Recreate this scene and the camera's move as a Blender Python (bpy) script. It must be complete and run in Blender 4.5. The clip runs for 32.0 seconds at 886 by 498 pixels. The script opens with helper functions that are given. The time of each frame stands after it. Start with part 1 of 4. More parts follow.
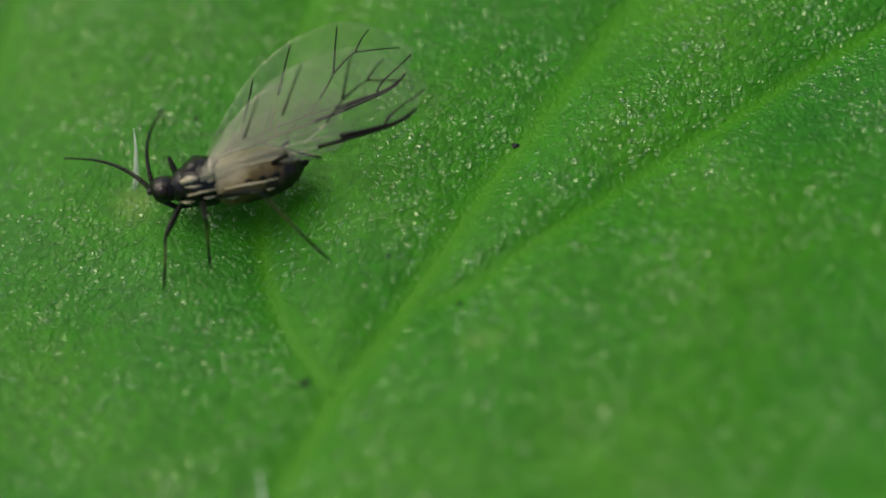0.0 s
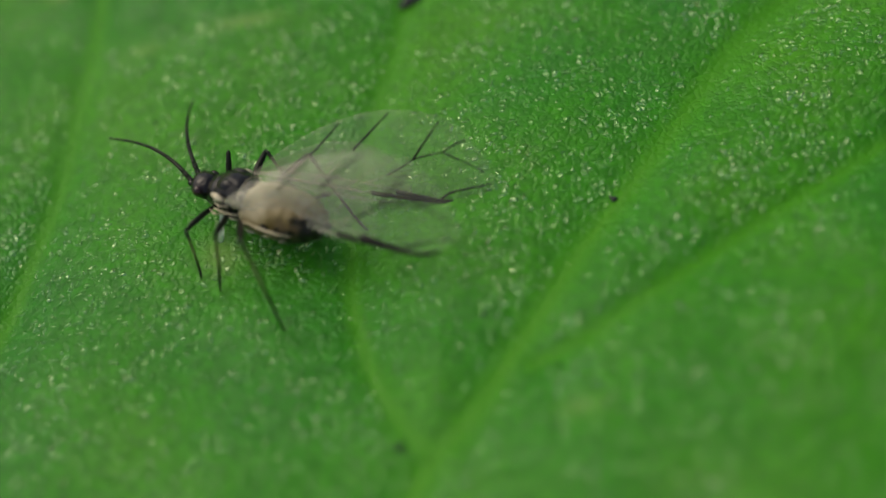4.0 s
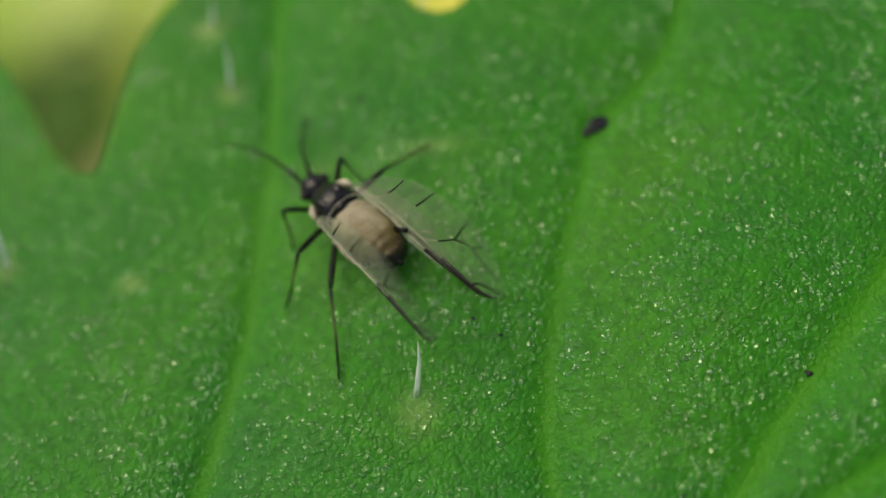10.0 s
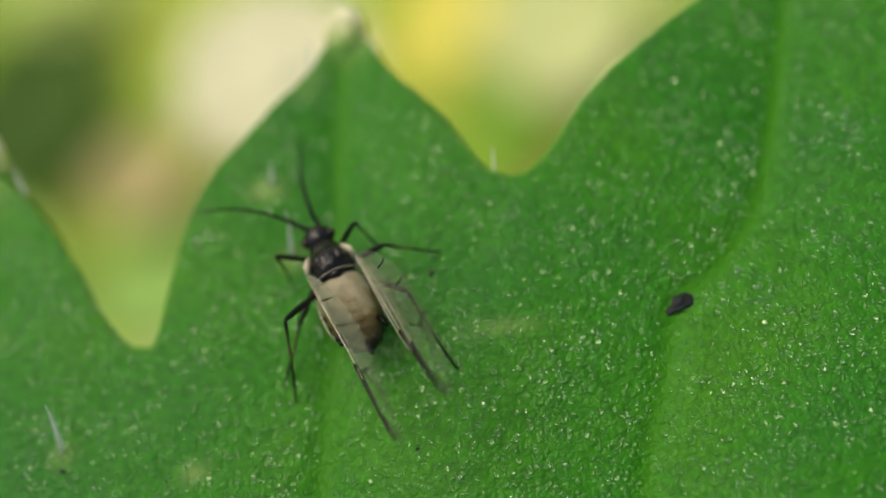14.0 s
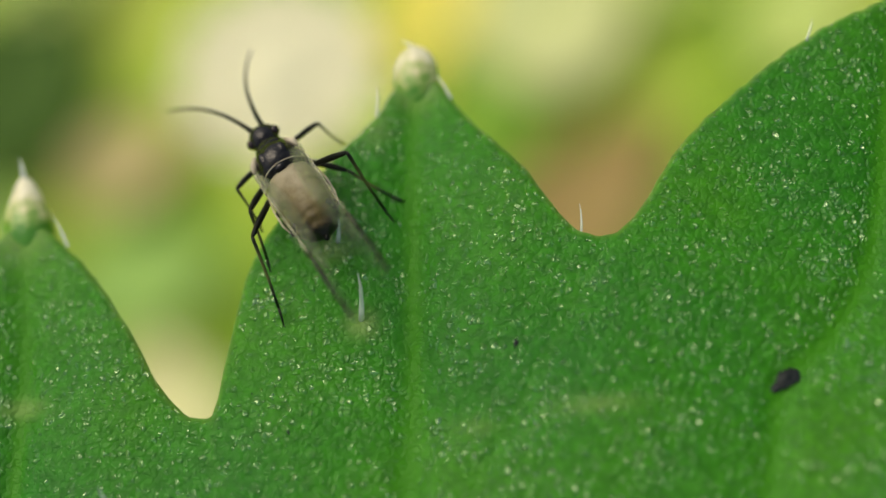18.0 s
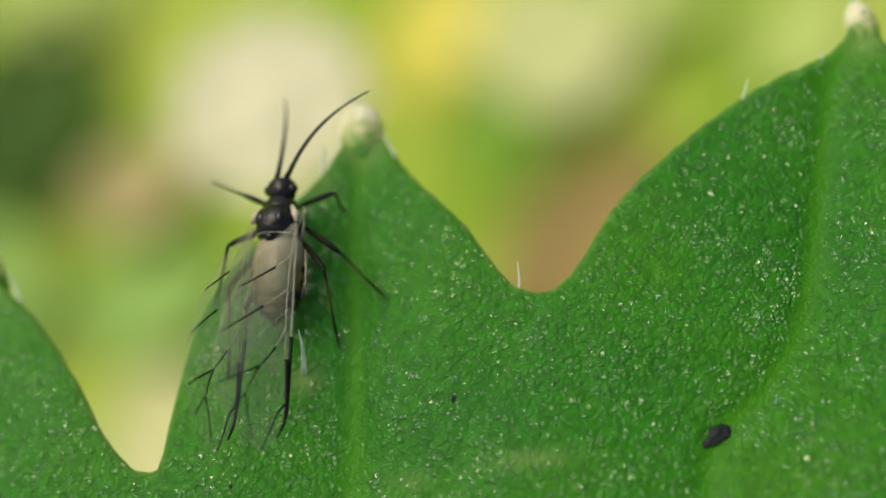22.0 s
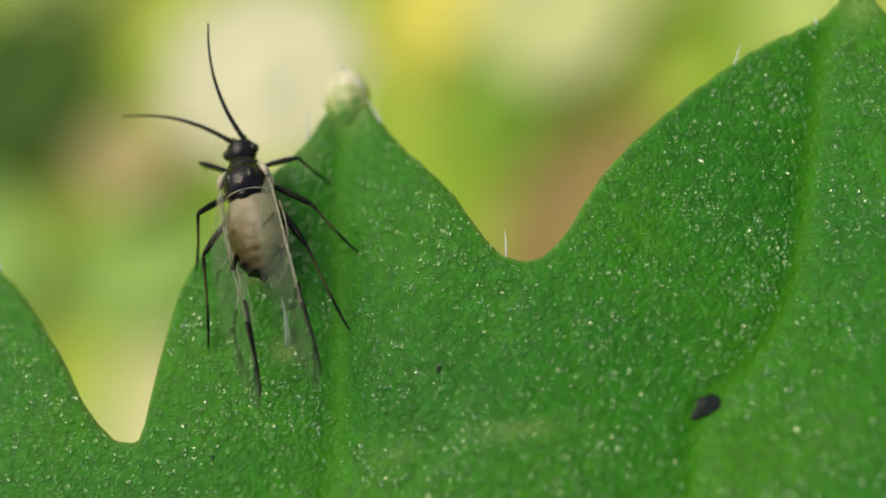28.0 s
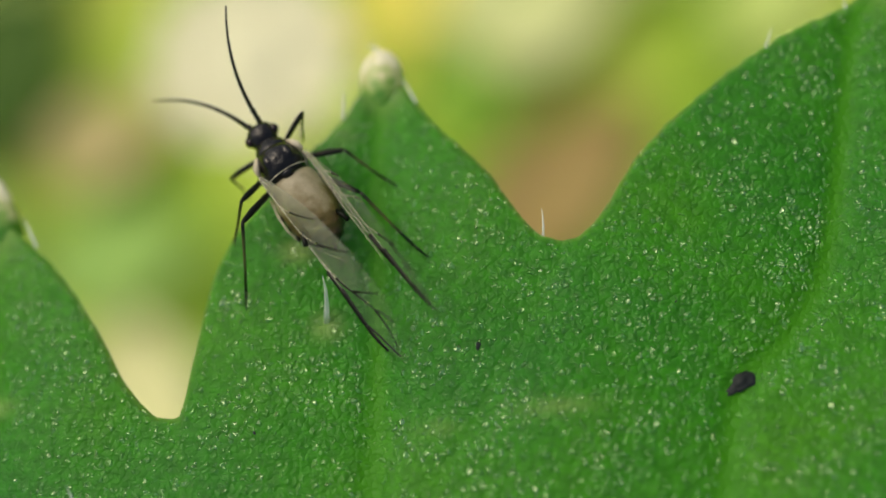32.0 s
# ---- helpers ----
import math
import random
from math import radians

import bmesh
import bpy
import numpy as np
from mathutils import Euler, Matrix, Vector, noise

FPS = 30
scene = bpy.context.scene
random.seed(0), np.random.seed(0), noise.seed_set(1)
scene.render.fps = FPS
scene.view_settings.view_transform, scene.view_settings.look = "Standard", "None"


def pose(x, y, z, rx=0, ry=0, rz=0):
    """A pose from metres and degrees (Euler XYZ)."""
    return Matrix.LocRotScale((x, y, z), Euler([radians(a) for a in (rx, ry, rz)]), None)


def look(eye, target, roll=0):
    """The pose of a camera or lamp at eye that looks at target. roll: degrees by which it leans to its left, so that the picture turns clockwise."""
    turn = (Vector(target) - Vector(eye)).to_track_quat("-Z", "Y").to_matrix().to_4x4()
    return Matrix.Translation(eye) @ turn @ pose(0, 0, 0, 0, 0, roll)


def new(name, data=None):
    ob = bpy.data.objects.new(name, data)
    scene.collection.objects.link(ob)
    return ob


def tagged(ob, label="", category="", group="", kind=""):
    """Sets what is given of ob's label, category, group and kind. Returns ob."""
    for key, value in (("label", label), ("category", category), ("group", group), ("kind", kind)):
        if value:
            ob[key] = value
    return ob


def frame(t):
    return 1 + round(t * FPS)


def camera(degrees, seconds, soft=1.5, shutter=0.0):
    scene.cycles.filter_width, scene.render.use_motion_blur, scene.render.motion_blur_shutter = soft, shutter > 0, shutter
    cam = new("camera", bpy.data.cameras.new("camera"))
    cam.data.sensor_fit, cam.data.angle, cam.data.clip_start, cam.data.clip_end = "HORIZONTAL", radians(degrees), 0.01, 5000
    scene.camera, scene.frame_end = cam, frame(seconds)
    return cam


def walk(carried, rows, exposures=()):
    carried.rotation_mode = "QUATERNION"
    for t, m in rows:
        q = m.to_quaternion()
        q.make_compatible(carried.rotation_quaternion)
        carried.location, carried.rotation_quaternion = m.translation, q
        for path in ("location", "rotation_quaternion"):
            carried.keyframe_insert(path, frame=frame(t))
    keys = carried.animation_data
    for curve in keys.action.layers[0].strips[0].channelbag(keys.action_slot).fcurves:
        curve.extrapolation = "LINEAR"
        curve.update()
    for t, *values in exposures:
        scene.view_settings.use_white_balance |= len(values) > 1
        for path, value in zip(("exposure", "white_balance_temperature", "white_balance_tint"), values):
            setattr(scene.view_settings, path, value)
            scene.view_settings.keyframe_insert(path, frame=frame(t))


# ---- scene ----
# All lengths below are in millimetres on the real plant; MM turns them into metres.
MM = 0.001
LIFT = 107.0          # height of the leaf blade above the ground


def mm(x, y, z, rx=0, ry=0, rz=0):
    """A pose from millimetres over the leaf's mean plane."""
    return pose(x * MM, y * MM, (z + LIFT) * MM, rx, ry, rz)


# ---- camera ----
cam = camera(33.3, 32.0, soft=1.6)
cam.data.dof.use_dof = True
cam.data.dof.focus_distance = 0.0220
cam.data.dof.aperture_fstop = 37.0
walk(cam, [
    (0, mm(8.180, -17.685, 17.575, 32.66, 8.10, -4.41)),
    (0.5, mm(8.627, -17.432, 17.581, 31.92, 8.25, -4.42)),
    (1, mm(7.647, -17.150, 17.213, 32.12, 8.22, -4.24)),
    (1.5, mm(7.432, -17.199, 17.351, 34.13, 8.29, -3.39)),
    (2, mm(8.155, -17.039, 17.147, 32.65, 7.82, -4.35)),
    (2.5, mm(7.634, -16.621, 17.588, 32.79, 7.55, -4.33)),
    (3, mm(7.333, -16.714, 17.618, 33.71, 7.93, -3.39)),
    (3.5, mm(7.207, -17.027, 17.251, 34.09, 8.51, -3.79)),
    (5.5, mm(8.218, -14.265, 19.163, 25.83, 10.81, -2.60)),
    (6, mm(7.989, -13.983, 19.510, 24.86, 10.80, -3.02)),
    (6.5, mm(7.436, -13.052, 20.412, 23.65, 11.92, -2.39)),
    (7, mm(7.869, -12.602, 20.085, 22.75, 10.98, -3.22)),
    (7.5, mm(7.139, -11.904, 20.246, 22.64, 10.22, -3.22)),
    (8, mm(6.243, -11.663, 20.171, 22.42, 9.57, -3.57)),
    (8.5, mm(5.399, -10.807, 20.296, 22.48, 9.13, -3.39)),
    (9, mm(5.628, -11.953, 20.418, 25.05, 9.10, -2.26)),
    (9.5, mm(5.831, -11.620, 20.447, 24.33, 8.93, -2.57)),
    (10, mm(5.446, -11.347, 20.963, 23.70, 9.09, -2.39)),
    (10.5, mm(5.700, -11.340, 20.687, 23.83, 9.21, -2.36)),
    (11, mm(5.954, -10.263, 20.667, 21.47, 9.34, -2.59)),
    (11.5, mm(5.537, -9.134, 20.908, 21.69, 9.41, -2.48)),
    (12, mm(4.912, -8.588, 21.349, 21.83, 9.31, -2.57)),
    (12.5, mm(5.565, -8.533, 20.899, 22.00, 9.25, -2.73)),
    (13, mm(4.120, -7.569, 21.450, 20.37, 8.63, -3.13)),
    (13.5, mm(4.119, -7.060, 21.421, 21.40, 9.03, -2.87)),
    (14, mm(4.271, -7.457, 21.545, 21.53, 8.69, -3.02)),
    (14.5, mm(4.347, -6.981, 21.579, 20.64, 8.65, -3.12)),
    (16.5, mm(3.030, -6.701, 20.443, 20.76, 7.69, -3.05)),
    (17, mm(3.694, -5.648, 20.503, 20.81, 8.36, -2.93)),
    (17.5, mm(3.566, -5.224, 20.731, 20.64, 7.99, -3.06)),
    (18, mm(2.526, -5.484, 20.645, 20.61, 7.41, -2.99)),
    (18.5, mm(2.018, -5.255, 20.753, 21.33, 8.07, -2.52)),
    (19, mm(2.772, -5.517, 20.818, 21.77, 7.52, -2.76)),
    (19.5, mm(3.180, -5.673, 20.888, 21.39, 7.65, -2.85)),
    (20, mm(2.137, -5.274, 21.323, 21.17, 7.54, -2.90)),
    (20.5, mm(3.068, -5.577, 21.053, 22.20, 8.39, -2.50)),
    (21, mm(3.879, -5.756, 20.843, 21.13, 8.02, -2.93)),
    (21.5, mm(4.049, -4.908, 21.228, 19.94, 8.09, -3.17)),
    (22, mm(3.786, -5.167, 21.119, 21.34, 8.08, -2.82)),
    (22.5, mm(3.286, -5.224, 20.920, 21.05, 7.77, -2.82)),
    (23, mm(3.356, -5.220, 21.205, 21.20, 7.69, -2.94)),
    (23.5, mm(3.515, -5.595, 21.345, 20.58, 7.80, -3.06)),
    (24, mm(4.023, -5.822, 21.050, 20.30, 8.86, -2.74)),
    (24.5, mm(5.326, -5.056, 21.054, 20.33, 10.60, -2.25)),
    (25, mm(5.041, -5.200, 21.089, 20.18, 9.78, -2.45)),
    (25.5, mm(4.734, -4.914, 21.251, 19.96, 9.46, -2.54)),
    (26, mm(3.788, -4.754, 21.503, 20.05, 7.92, -2.88)),
    (26.5, mm(3.391, -5.434, 21.128, 20.42, 7.74, -2.96)),
    (28.5, mm(4.044, -4.744, 20.661, 19.98, 8.08, -2.73)),
    (29, mm(3.121, -4.434, 20.491, 19.46, 7.39, -2.95)),
    (29.5, mm(3.208, -4.653, 20.349, 19.97, 8.85, -2.53)),
    (30, mm(3.446, -4.331, 20.390, 19.79, 7.82, -2.97)),
    (30.5, mm(3.099, -4.174, 20.745, 19.66, 8.37, -2.64)),
    (31, mm(2.963, -5.227, 20.282, 20.22, 8.46, -2.61)),
    (31.5, mm(3.026, -5.184, 20.921, 19.33, 7.43, -3.15)),
    (32, mm(2.784, -5.220, 21.113, 19.62, 6.48, -3.13)),
], exposures=[(0, -0.03, 6800, 5), (12, -0.04, 6800, 5), (20, -0.07, 6800, 5), (32, -0.08, 6800, 5)])

# ---- daylight ----
SUN_ELEVATION, SUN_AZIMUTH = 58.0, -52.0      # azimuth from +y towards +x
world = bpy.data.worlds.new("sky")
scene.world = world
world.use_nodes = True
wn = world.node_tree.nodes
sky = wn.new("ShaderNodeTexSky")
sky.sky_type = "NISHITA"
sky.sun_disc = False
sky.dust_density = 6.0
sky.ozone_density = 0.3
sky.sun_elevation = radians(SUN_ELEVATION)
sky.sun_rotation = radians(SUN_AZIMUTH)
world.node_tree.links.new(sky.outputs[0], wn["Background"].inputs[0])
wn["Background"].inputs[1].default_value = 0.15
sun = new("sun", bpy.data.lights.new("sun", "SUN"))
sun.data.energy = 0.57
sun.data.angle = radians(58.0)
sun.data.color = (1.0, 0.95, 0.86)
_a, _e = radians(SUN_AZIMUTH), radians(SUN_ELEVATION)
sun.matrix_world = look((math.sin(_a) * math.cos(_e), math.cos(_a) * math.cos(_e), math.sin(_e) + 0.1), (0, 0, 0.1))


# ---- materials ----
def material(name, colour, rough=0.5, spec=0.5):
    m = bpy.data.materials.new(name)
    m.use_nodes = True
    b = m.node_tree.nodes["Principled BSDF"]
    b.inputs["Base Color"].default_value = (*colour, 1)
    b.inputs["Roughness"].default_value = rough
    b.inputs["Specular IOR Level"].default_value = spec
    return m, m.node_tree.nodes, m.node_tree.links, b


def ramp(nodes, stops):
    r = nodes.new("ShaderNodeValToRGB")
    while len(r.color_ramp.elements) < len(stops):
        r.color_ramp.elements.new(0.5)
    for e, (p, c) in zip(r.color_ramp.elements, stops):
        e.position, e.color = p, (*c, 1)
    return r


def noise_tex(nodes, links, scale, detail=3.0, coord=None):
    n = nodes.new("ShaderNodeTexNoise")
    n.inputs["Scale"].default_value = scale
    n.inputs["Detail"].default_value = detail
    if coord:
        links.new(coord, n.inputs["Vector"])
    return n


def mottled(name, stops, scale, rough, spec=0.5, bump=0.0, bump_scale=None, detail=4.0):
    """A surface with a patchy colour and fine relief, in object space."""
    m, n, l, b = material(name, stops[0][1], rough, spec)
    co = n.new("ShaderNodeTexCoord").outputs["Object"]
    t = noise_tex(n, l, scale, detail, co)
    r = ramp(n, stops)
    l.new(t.outputs["Fac"], r.inputs[0])
    l.new(r.outputs[0], b.inputs["Base Color"])
    if bump:
        t2 = noise_tex(n, l, bump_scale or scale * 4, 3.0, co)
        bp = n.new("ShaderNodeBump")
        bp.inputs["Distance"].default_value = bump
        l.new(t2.outputs["Fac"], bp.inputs["Height"])
        l.new(bp.outputs[0], b.inputs["Normal"])
    return m


CELLS = 12000.0       # skin cells to the metre


def leaf_material():
    """Green blade: patchy green, purer along the veins, under a clear skin pebbled with shining cells."""
    m, n, l, b = material("leaf_blade", (0.05, 0.2, 0.01), 0.48, 0.20)
    co = n.new("ShaderNodeTexCoord").outputs["Object"]
    big = noise_tex(n, l, 260.0, 4.0, co)
    tone = ramp(n, [(0.28, (0.014, 0.154, 0.008)), (0.50, (0.028, 0.202, 0.003)), (0.74, (0.049, 0.230, 0.002))])
    l.new(big.outputs["Fac"], tone.inputs[0])
    small = noise_tex(n, l, 6000.0, 2.0, co)
    fleck = ramp(n, [(0.35, (0.74, 0.80, 0.74)), (0.65, (1.22, 1.16, 1.22))])
    l.new(small.outputs["Fac"], fleck.inputs[0])
    mul = n.new("ShaderNodeMix")
    mul.data_type, mul.blend_type = "RGBA", "MULTIPLY"
    mul.inputs["Factor"].default_value = 1.0
    l.new(tone.outputs[0], mul.inputs["A"])
    l.new(fleck.outputs[0], mul.inputs["B"])
    vein = n.new("ShaderNodeAttribute")
    vein.attribute_name = "vein"
    mix = n.new("ShaderNodeMix")
    mix.data_type = "RGBA"
    l.new(vein.outputs["Fac"], mix.inputs["Factor"])
    l.new(mul.outputs["Result"], mix.inputs["A"])
    mix.inputs["B"].default_value = (0.046, 0.238, 0.002, 1)
    # pale marks of the blade, and the margin's bright rim of light painted in
    pale = n.new("ShaderNodeAttribute")
    pale.attribute_name = "pale"
    mix2 = n.new("ShaderNodeMix")
    mix2.data_type = "RGBA"
    l.new(pale.outputs["Fac"], mix2.inputs["Factor"])
    l.new(mix.outputs["Result"], mix2.inputs["A"])
    mix2.inputs["B"].default_value = (0.28, 0.42, 0.11, 1)
    l.new(mix2.outputs["Result"], b.inputs["Base Color"])
    # skin cells, about 0.09 mm across, each a little dome of its own height, on a slower swelling
    warp = noise_tex(n, l, 9000.0, 1.0, co)
    bend = n.new("ShaderNodeVectorMath")
    bend.operation = "MULTIPLY_ADD"
    l.new(warp.outputs["Color"], bend.inputs[0])
    bend.inputs[1].default_value = (0.00012, 0.00012, 0.00012)
    l.new(co, bend.inputs[2])
    cells = n.new("ShaderNodeTexVoronoi")
    cells.inputs["Scale"].default_value = CELLS
    l.new(bend.outputs[0], cells.inputs["Vector"])
    dome = n.new("ShaderNodeMath")
    dome.operation = "MULTIPLY"
    l.new(cells.outputs["Distance"], dome.inputs[0])
    l.new(cells.outputs["Distance"], dome.inputs[1])
    swell = noise_tex(n, l, 4200.0, 3.0, co)
    low = n.new("ShaderNodeMath")
    low.operation = "MULTIPLY"
    low.inputs[1].default_value = 0.30
    l.new(swell.outputs["Fac"], low.inputs[0])
    add = n.new("ShaderNodeMath")
    add.operation = "MULTIPLY_ADD"
    l.new(dome.outputs[0], add.inputs[0])
    add.inputs[1].default_value = -1.0
    l.new(low.outputs[0], add.inputs[2])
    skin = n.new("ShaderNodeBump")
    skin.inputs["Distance"].default_value = 0.00013
    l.new(add.outputs[0], skin.inputs["Height"])
    flesh = n.new("ShaderNodeBump")
    flesh.inputs["Distance"].default_value = 0.000018
    l.new(add.outputs[0], flesh.inputs["Height"])
    l.new(flesh.outputs[0], b.inputs["Normal"])
    # only some of the cells are plump and wet enough to shine; none along the veins
    pick = n.new("ShaderNodeTexVoronoi")
    pick.inputs["Scale"].default_value = CELLS
    l.new(bend.outputs[0], pick.inputs["Vector"])
    patch = noise_tex(n, l, 900.0, 3.0, co)
    tip = n.new("ShaderNodeMath")
    tip.operation = "MULTIPLY_ADD"
    l.new(patch.outputs["Fac"], tip.inputs[0])
    tip.inputs[1].default_value = 0.9
    l.new(pick.outputs["Color"], tip.inputs[2])
    shine = ramp(n, [(0.43, (0.02, 0.02, 0.02)), (0.57, (0.24, 0.24, 0.24)), (0.74, (0.95, 0.95, 0.95))])
    half = n.new("ShaderNodeMath")
    half.operation = "MULTIPLY"
    half.inputs[1].default_value = 0.5
    l.new(tip.outputs[0], half.inputs[0])
    l.new(half.outputs[0], shine.inputs[0])
    bare = n.new("ShaderNodeMath")
    bare.operation = "MULTIPLY_ADD"
    l.new(vein.outputs["Fac"], bare.inputs[0])
    bare.inputs[1].default_value = -0.9
    bare.inputs[2].default_value = 0.95
    wet = n.new("ShaderNodeMath")
    wet.operation = "MULTIPLY"
    l.new(shine.outputs[0], wet.inputs[0])
    l.new(bare.outputs[0], wet.inputs[1])
    film = n.new("ShaderNodeBsdfGlossy")
    film.inputs["Color"].default_value = (0.80, 1.0, 0.60, 1)
    gl = ramp(n, [(0.40, (0.10, 0.10, 0.10)), (0.62, (0.05, 0.05, 0.05))])
    l.new(small.outputs["Fac"], gl.inputs[0])
    l.new(gl.outputs[0], film.inputs["Roughness"])
    l.new(skin.outputs[0], film.inputs["Normal"])
    thin = n.new("ShaderNodeMath")
    thin.operation = "MULTIPLY"
    l.new(wet.outputs[0], thin.inputs[0])
    thin.inputs[1].default_value = 0.46
    top = n.new("ShaderNodeMixShader")
    l.new(thin.outputs[0], top.inputs[0])
    l.new(b.outputs[0], top.inputs[1])
    l.new(film.outputs[0], top.inputs[2])
    tr = n.new("ShaderNodeBsdfTranslucent")
    tr.inputs["Color"].default_value = (0.16, 0.36, 0.02, 1)
    ms = n.new("ShaderNodeMixShader")
    ms.inputs[0].default_value = 0.18
    l.new(top.outputs[0], ms.inputs[1])
    l.new(tr.outputs[0], ms.inputs[2])
    l.new(ms.outputs[0], n["Material Output"].inputs[0])
    return m


def see_through(name, colour, alpha, rough=0.3):
    m, n, l, b = material(name, colour, rough, 0.4)
    co = n.new("ShaderNodeTexCoord").outputs["Object"]
    t = noise_tex(n, l, 2500.0, 3.0, co)
    r = ramp(n, [(0.3, (alpha * 0.75,) * 3), (0.7, (alpha * 1.2,) * 3)])
    l.new(t.outputs["Fac"], r.inputs[0])
    l.new(r.outputs[0], b.inputs["Alpha"])
    return m


def membrane():
    """Clear wing skin: mostly see-through, faintly smoky, lit from both sides, with a thin gloss."""
    m = bpy.data.materials.new("wing_membrane")
    m.use_nodes = True
    n, l = m.node_tree.nodes, m.node_tree.links
    n.remove(n["Principled BSDF"])
    co = n.new("ShaderNodeTexCoord").outputs["Object"]
    t = noise_tex(n, l, 2200.0, 3.0, co)
    clear = n.new("ShaderNodeBsdfTransparent")
    clear.inputs[0].default_value = (0.975, 0.975, 0.96, 1)
    face, back, gloss = n.new("ShaderNodeBsdfDiffuse"), n.new("ShaderNodeBsdfTranslucent"), n.new("ShaderNodeBsdfGlossy")
    for sh in (face, back):
        sh.inputs["Color"].default_value = (0.76, 0.75, 0.60, 1)
    gloss.inputs["Roughness"].default_value = 0.22
    both, skin, out = n.new("ShaderNodeMixShader"), n.new("ShaderNodeMixShader"), n.new("ShaderNodeMixShader")
    l.new(face.outputs[0], both.inputs[1])
    l.new(back.outputs[0], both.inputs[2])
    skin.inputs[0].default_value = 0.14
    l.new(both.outputs[0], skin.inputs[1])
    l.new(gloss.outputs[0], skin.inputs[2])
    sep, along = n.new("ShaderNodeSeparateXYZ"), n.new("ShaderNodeMath")
    l.new(co, sep.inputs[0])
    along.operation = "MULTIPLY_ADD"
    l.new(sep.outputs[0], along.inputs[0])
    along.inputs[1].default_value = 280.0
    l.new(t.outputs["Fac"], along.inputs[2])
    dense = ramp(n, [(0.40, (0.145, 0.145, 0.145)), (0.70, (0.105, 0.105, 0.105)), (0.95, (0.062, 0.062, 0.062))])
    half = n.new("ShaderNodeMath")
    half.operation = "MULTIPLY"
    half.inputs[1].default_value = 0.80
    l.new(along.outputs[0], half.inputs[0])
    l.new(half.outputs[0], dense.inputs[0])
    l.new(dense.outputs[0], out.inputs[0])
    l.new(clear.outputs[0], out.inputs[1])
    l.new(skin.outputs[0], out.inputs[2])
    l.new(out.outputs[0], n["Material Output"].inputs[0])
    return m


def gland_material():
    """Cream-white swelling that turns leaf green towards its root."""
    m, n, l, b = material("pale_tip", (0.7, 0.66, 0.48), 0.32, 0.5)
    co = n.new("ShaderNodeTexCoord").outputs["Object"]
    sep = n.new("ShaderNodeSeparateXYZ")
    l.new(co, sep.inputs[0])
    t = noise_tex(n, l, 5000.0, 3.0, co)
    add = n.new("ShaderNodeMath")
    add.operation = "MULTIPLY_ADD"
    l.new(sep.outputs[0], add.inputs[0])
    add.inputs[1].default_value = 1000.0
    l.new(t.outputs["Fac"], add.inputs[2])
    r = ramp(n, [(0.0, (0.05, 0.21, 0.008)), (0.20, (0.20, 0.34, 0.06)), (0.42, (0.52, 0.53, 0.24)), (0.68, (0.74, 0.71, 0.50))])
    l.new(add.outputs[0], r.inputs[0])
    l.new(r.outputs[0], b.inputs["Base Color"])
    bp = n.new("ShaderNodeBump")
    bp.inputs["Distance"].default_value = 0.00003
    l.new(t.outputs["Fac"], bp.inputs["Height"])
    l.new(bp.outputs[0], b.inputs["Normal"])
    return m


def abdomen_material():
    """Pale greyish tan in front, mottled dark brown towards the tail, darker lower down the sides."""
    m, n, l, b = material("mottled_abdomen", (0.2, 0.16, 0.09), 0.42, 0.35)
    co = n.new("ShaderNodeTexCoord").outputs["Object"]
    sep = n.new("ShaderNodeSeparateXYZ")
    l.new(co, sep.inputs[0])
    t = noise_tex(n, l, 3200.0, 6.0, co)
    add = n.new("ShaderNodeMath")
    add.operation = "MULTIPLY_ADD"
    l.new(sep.outputs[0], add.inputs[0])
    add.inputs[1].default_value = 620.0
    l.new(t.outputs["Fac"], add.inputs[2])
    up = n.new("ShaderNodeMath")
    l.new(add.outputs[0], up.inputs[0])
    up.inputs[1].default_value = 0.57
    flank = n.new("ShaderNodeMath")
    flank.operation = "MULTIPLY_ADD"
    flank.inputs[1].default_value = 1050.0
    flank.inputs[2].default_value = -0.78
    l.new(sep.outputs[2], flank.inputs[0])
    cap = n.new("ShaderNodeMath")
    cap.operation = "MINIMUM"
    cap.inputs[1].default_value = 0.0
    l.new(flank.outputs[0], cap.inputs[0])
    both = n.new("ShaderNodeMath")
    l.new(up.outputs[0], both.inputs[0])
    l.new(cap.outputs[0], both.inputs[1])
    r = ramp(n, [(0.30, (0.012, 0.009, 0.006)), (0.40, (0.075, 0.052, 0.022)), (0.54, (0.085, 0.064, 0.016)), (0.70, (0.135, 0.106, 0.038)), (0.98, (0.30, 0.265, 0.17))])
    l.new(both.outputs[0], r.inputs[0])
    l.new(r.outputs[0], b.inputs["Base Color"])
    bp = n.new("ShaderNodeBump")
    bp.inputs["Distance"].default_value = 0.00003
    l.new(noise_tex(n, l, 6000.0, 3.0, co).outputs["Fac"], bp.inputs["Height"])
    l.new(bp.outputs[0], b.inputs["Normal"])
    return m


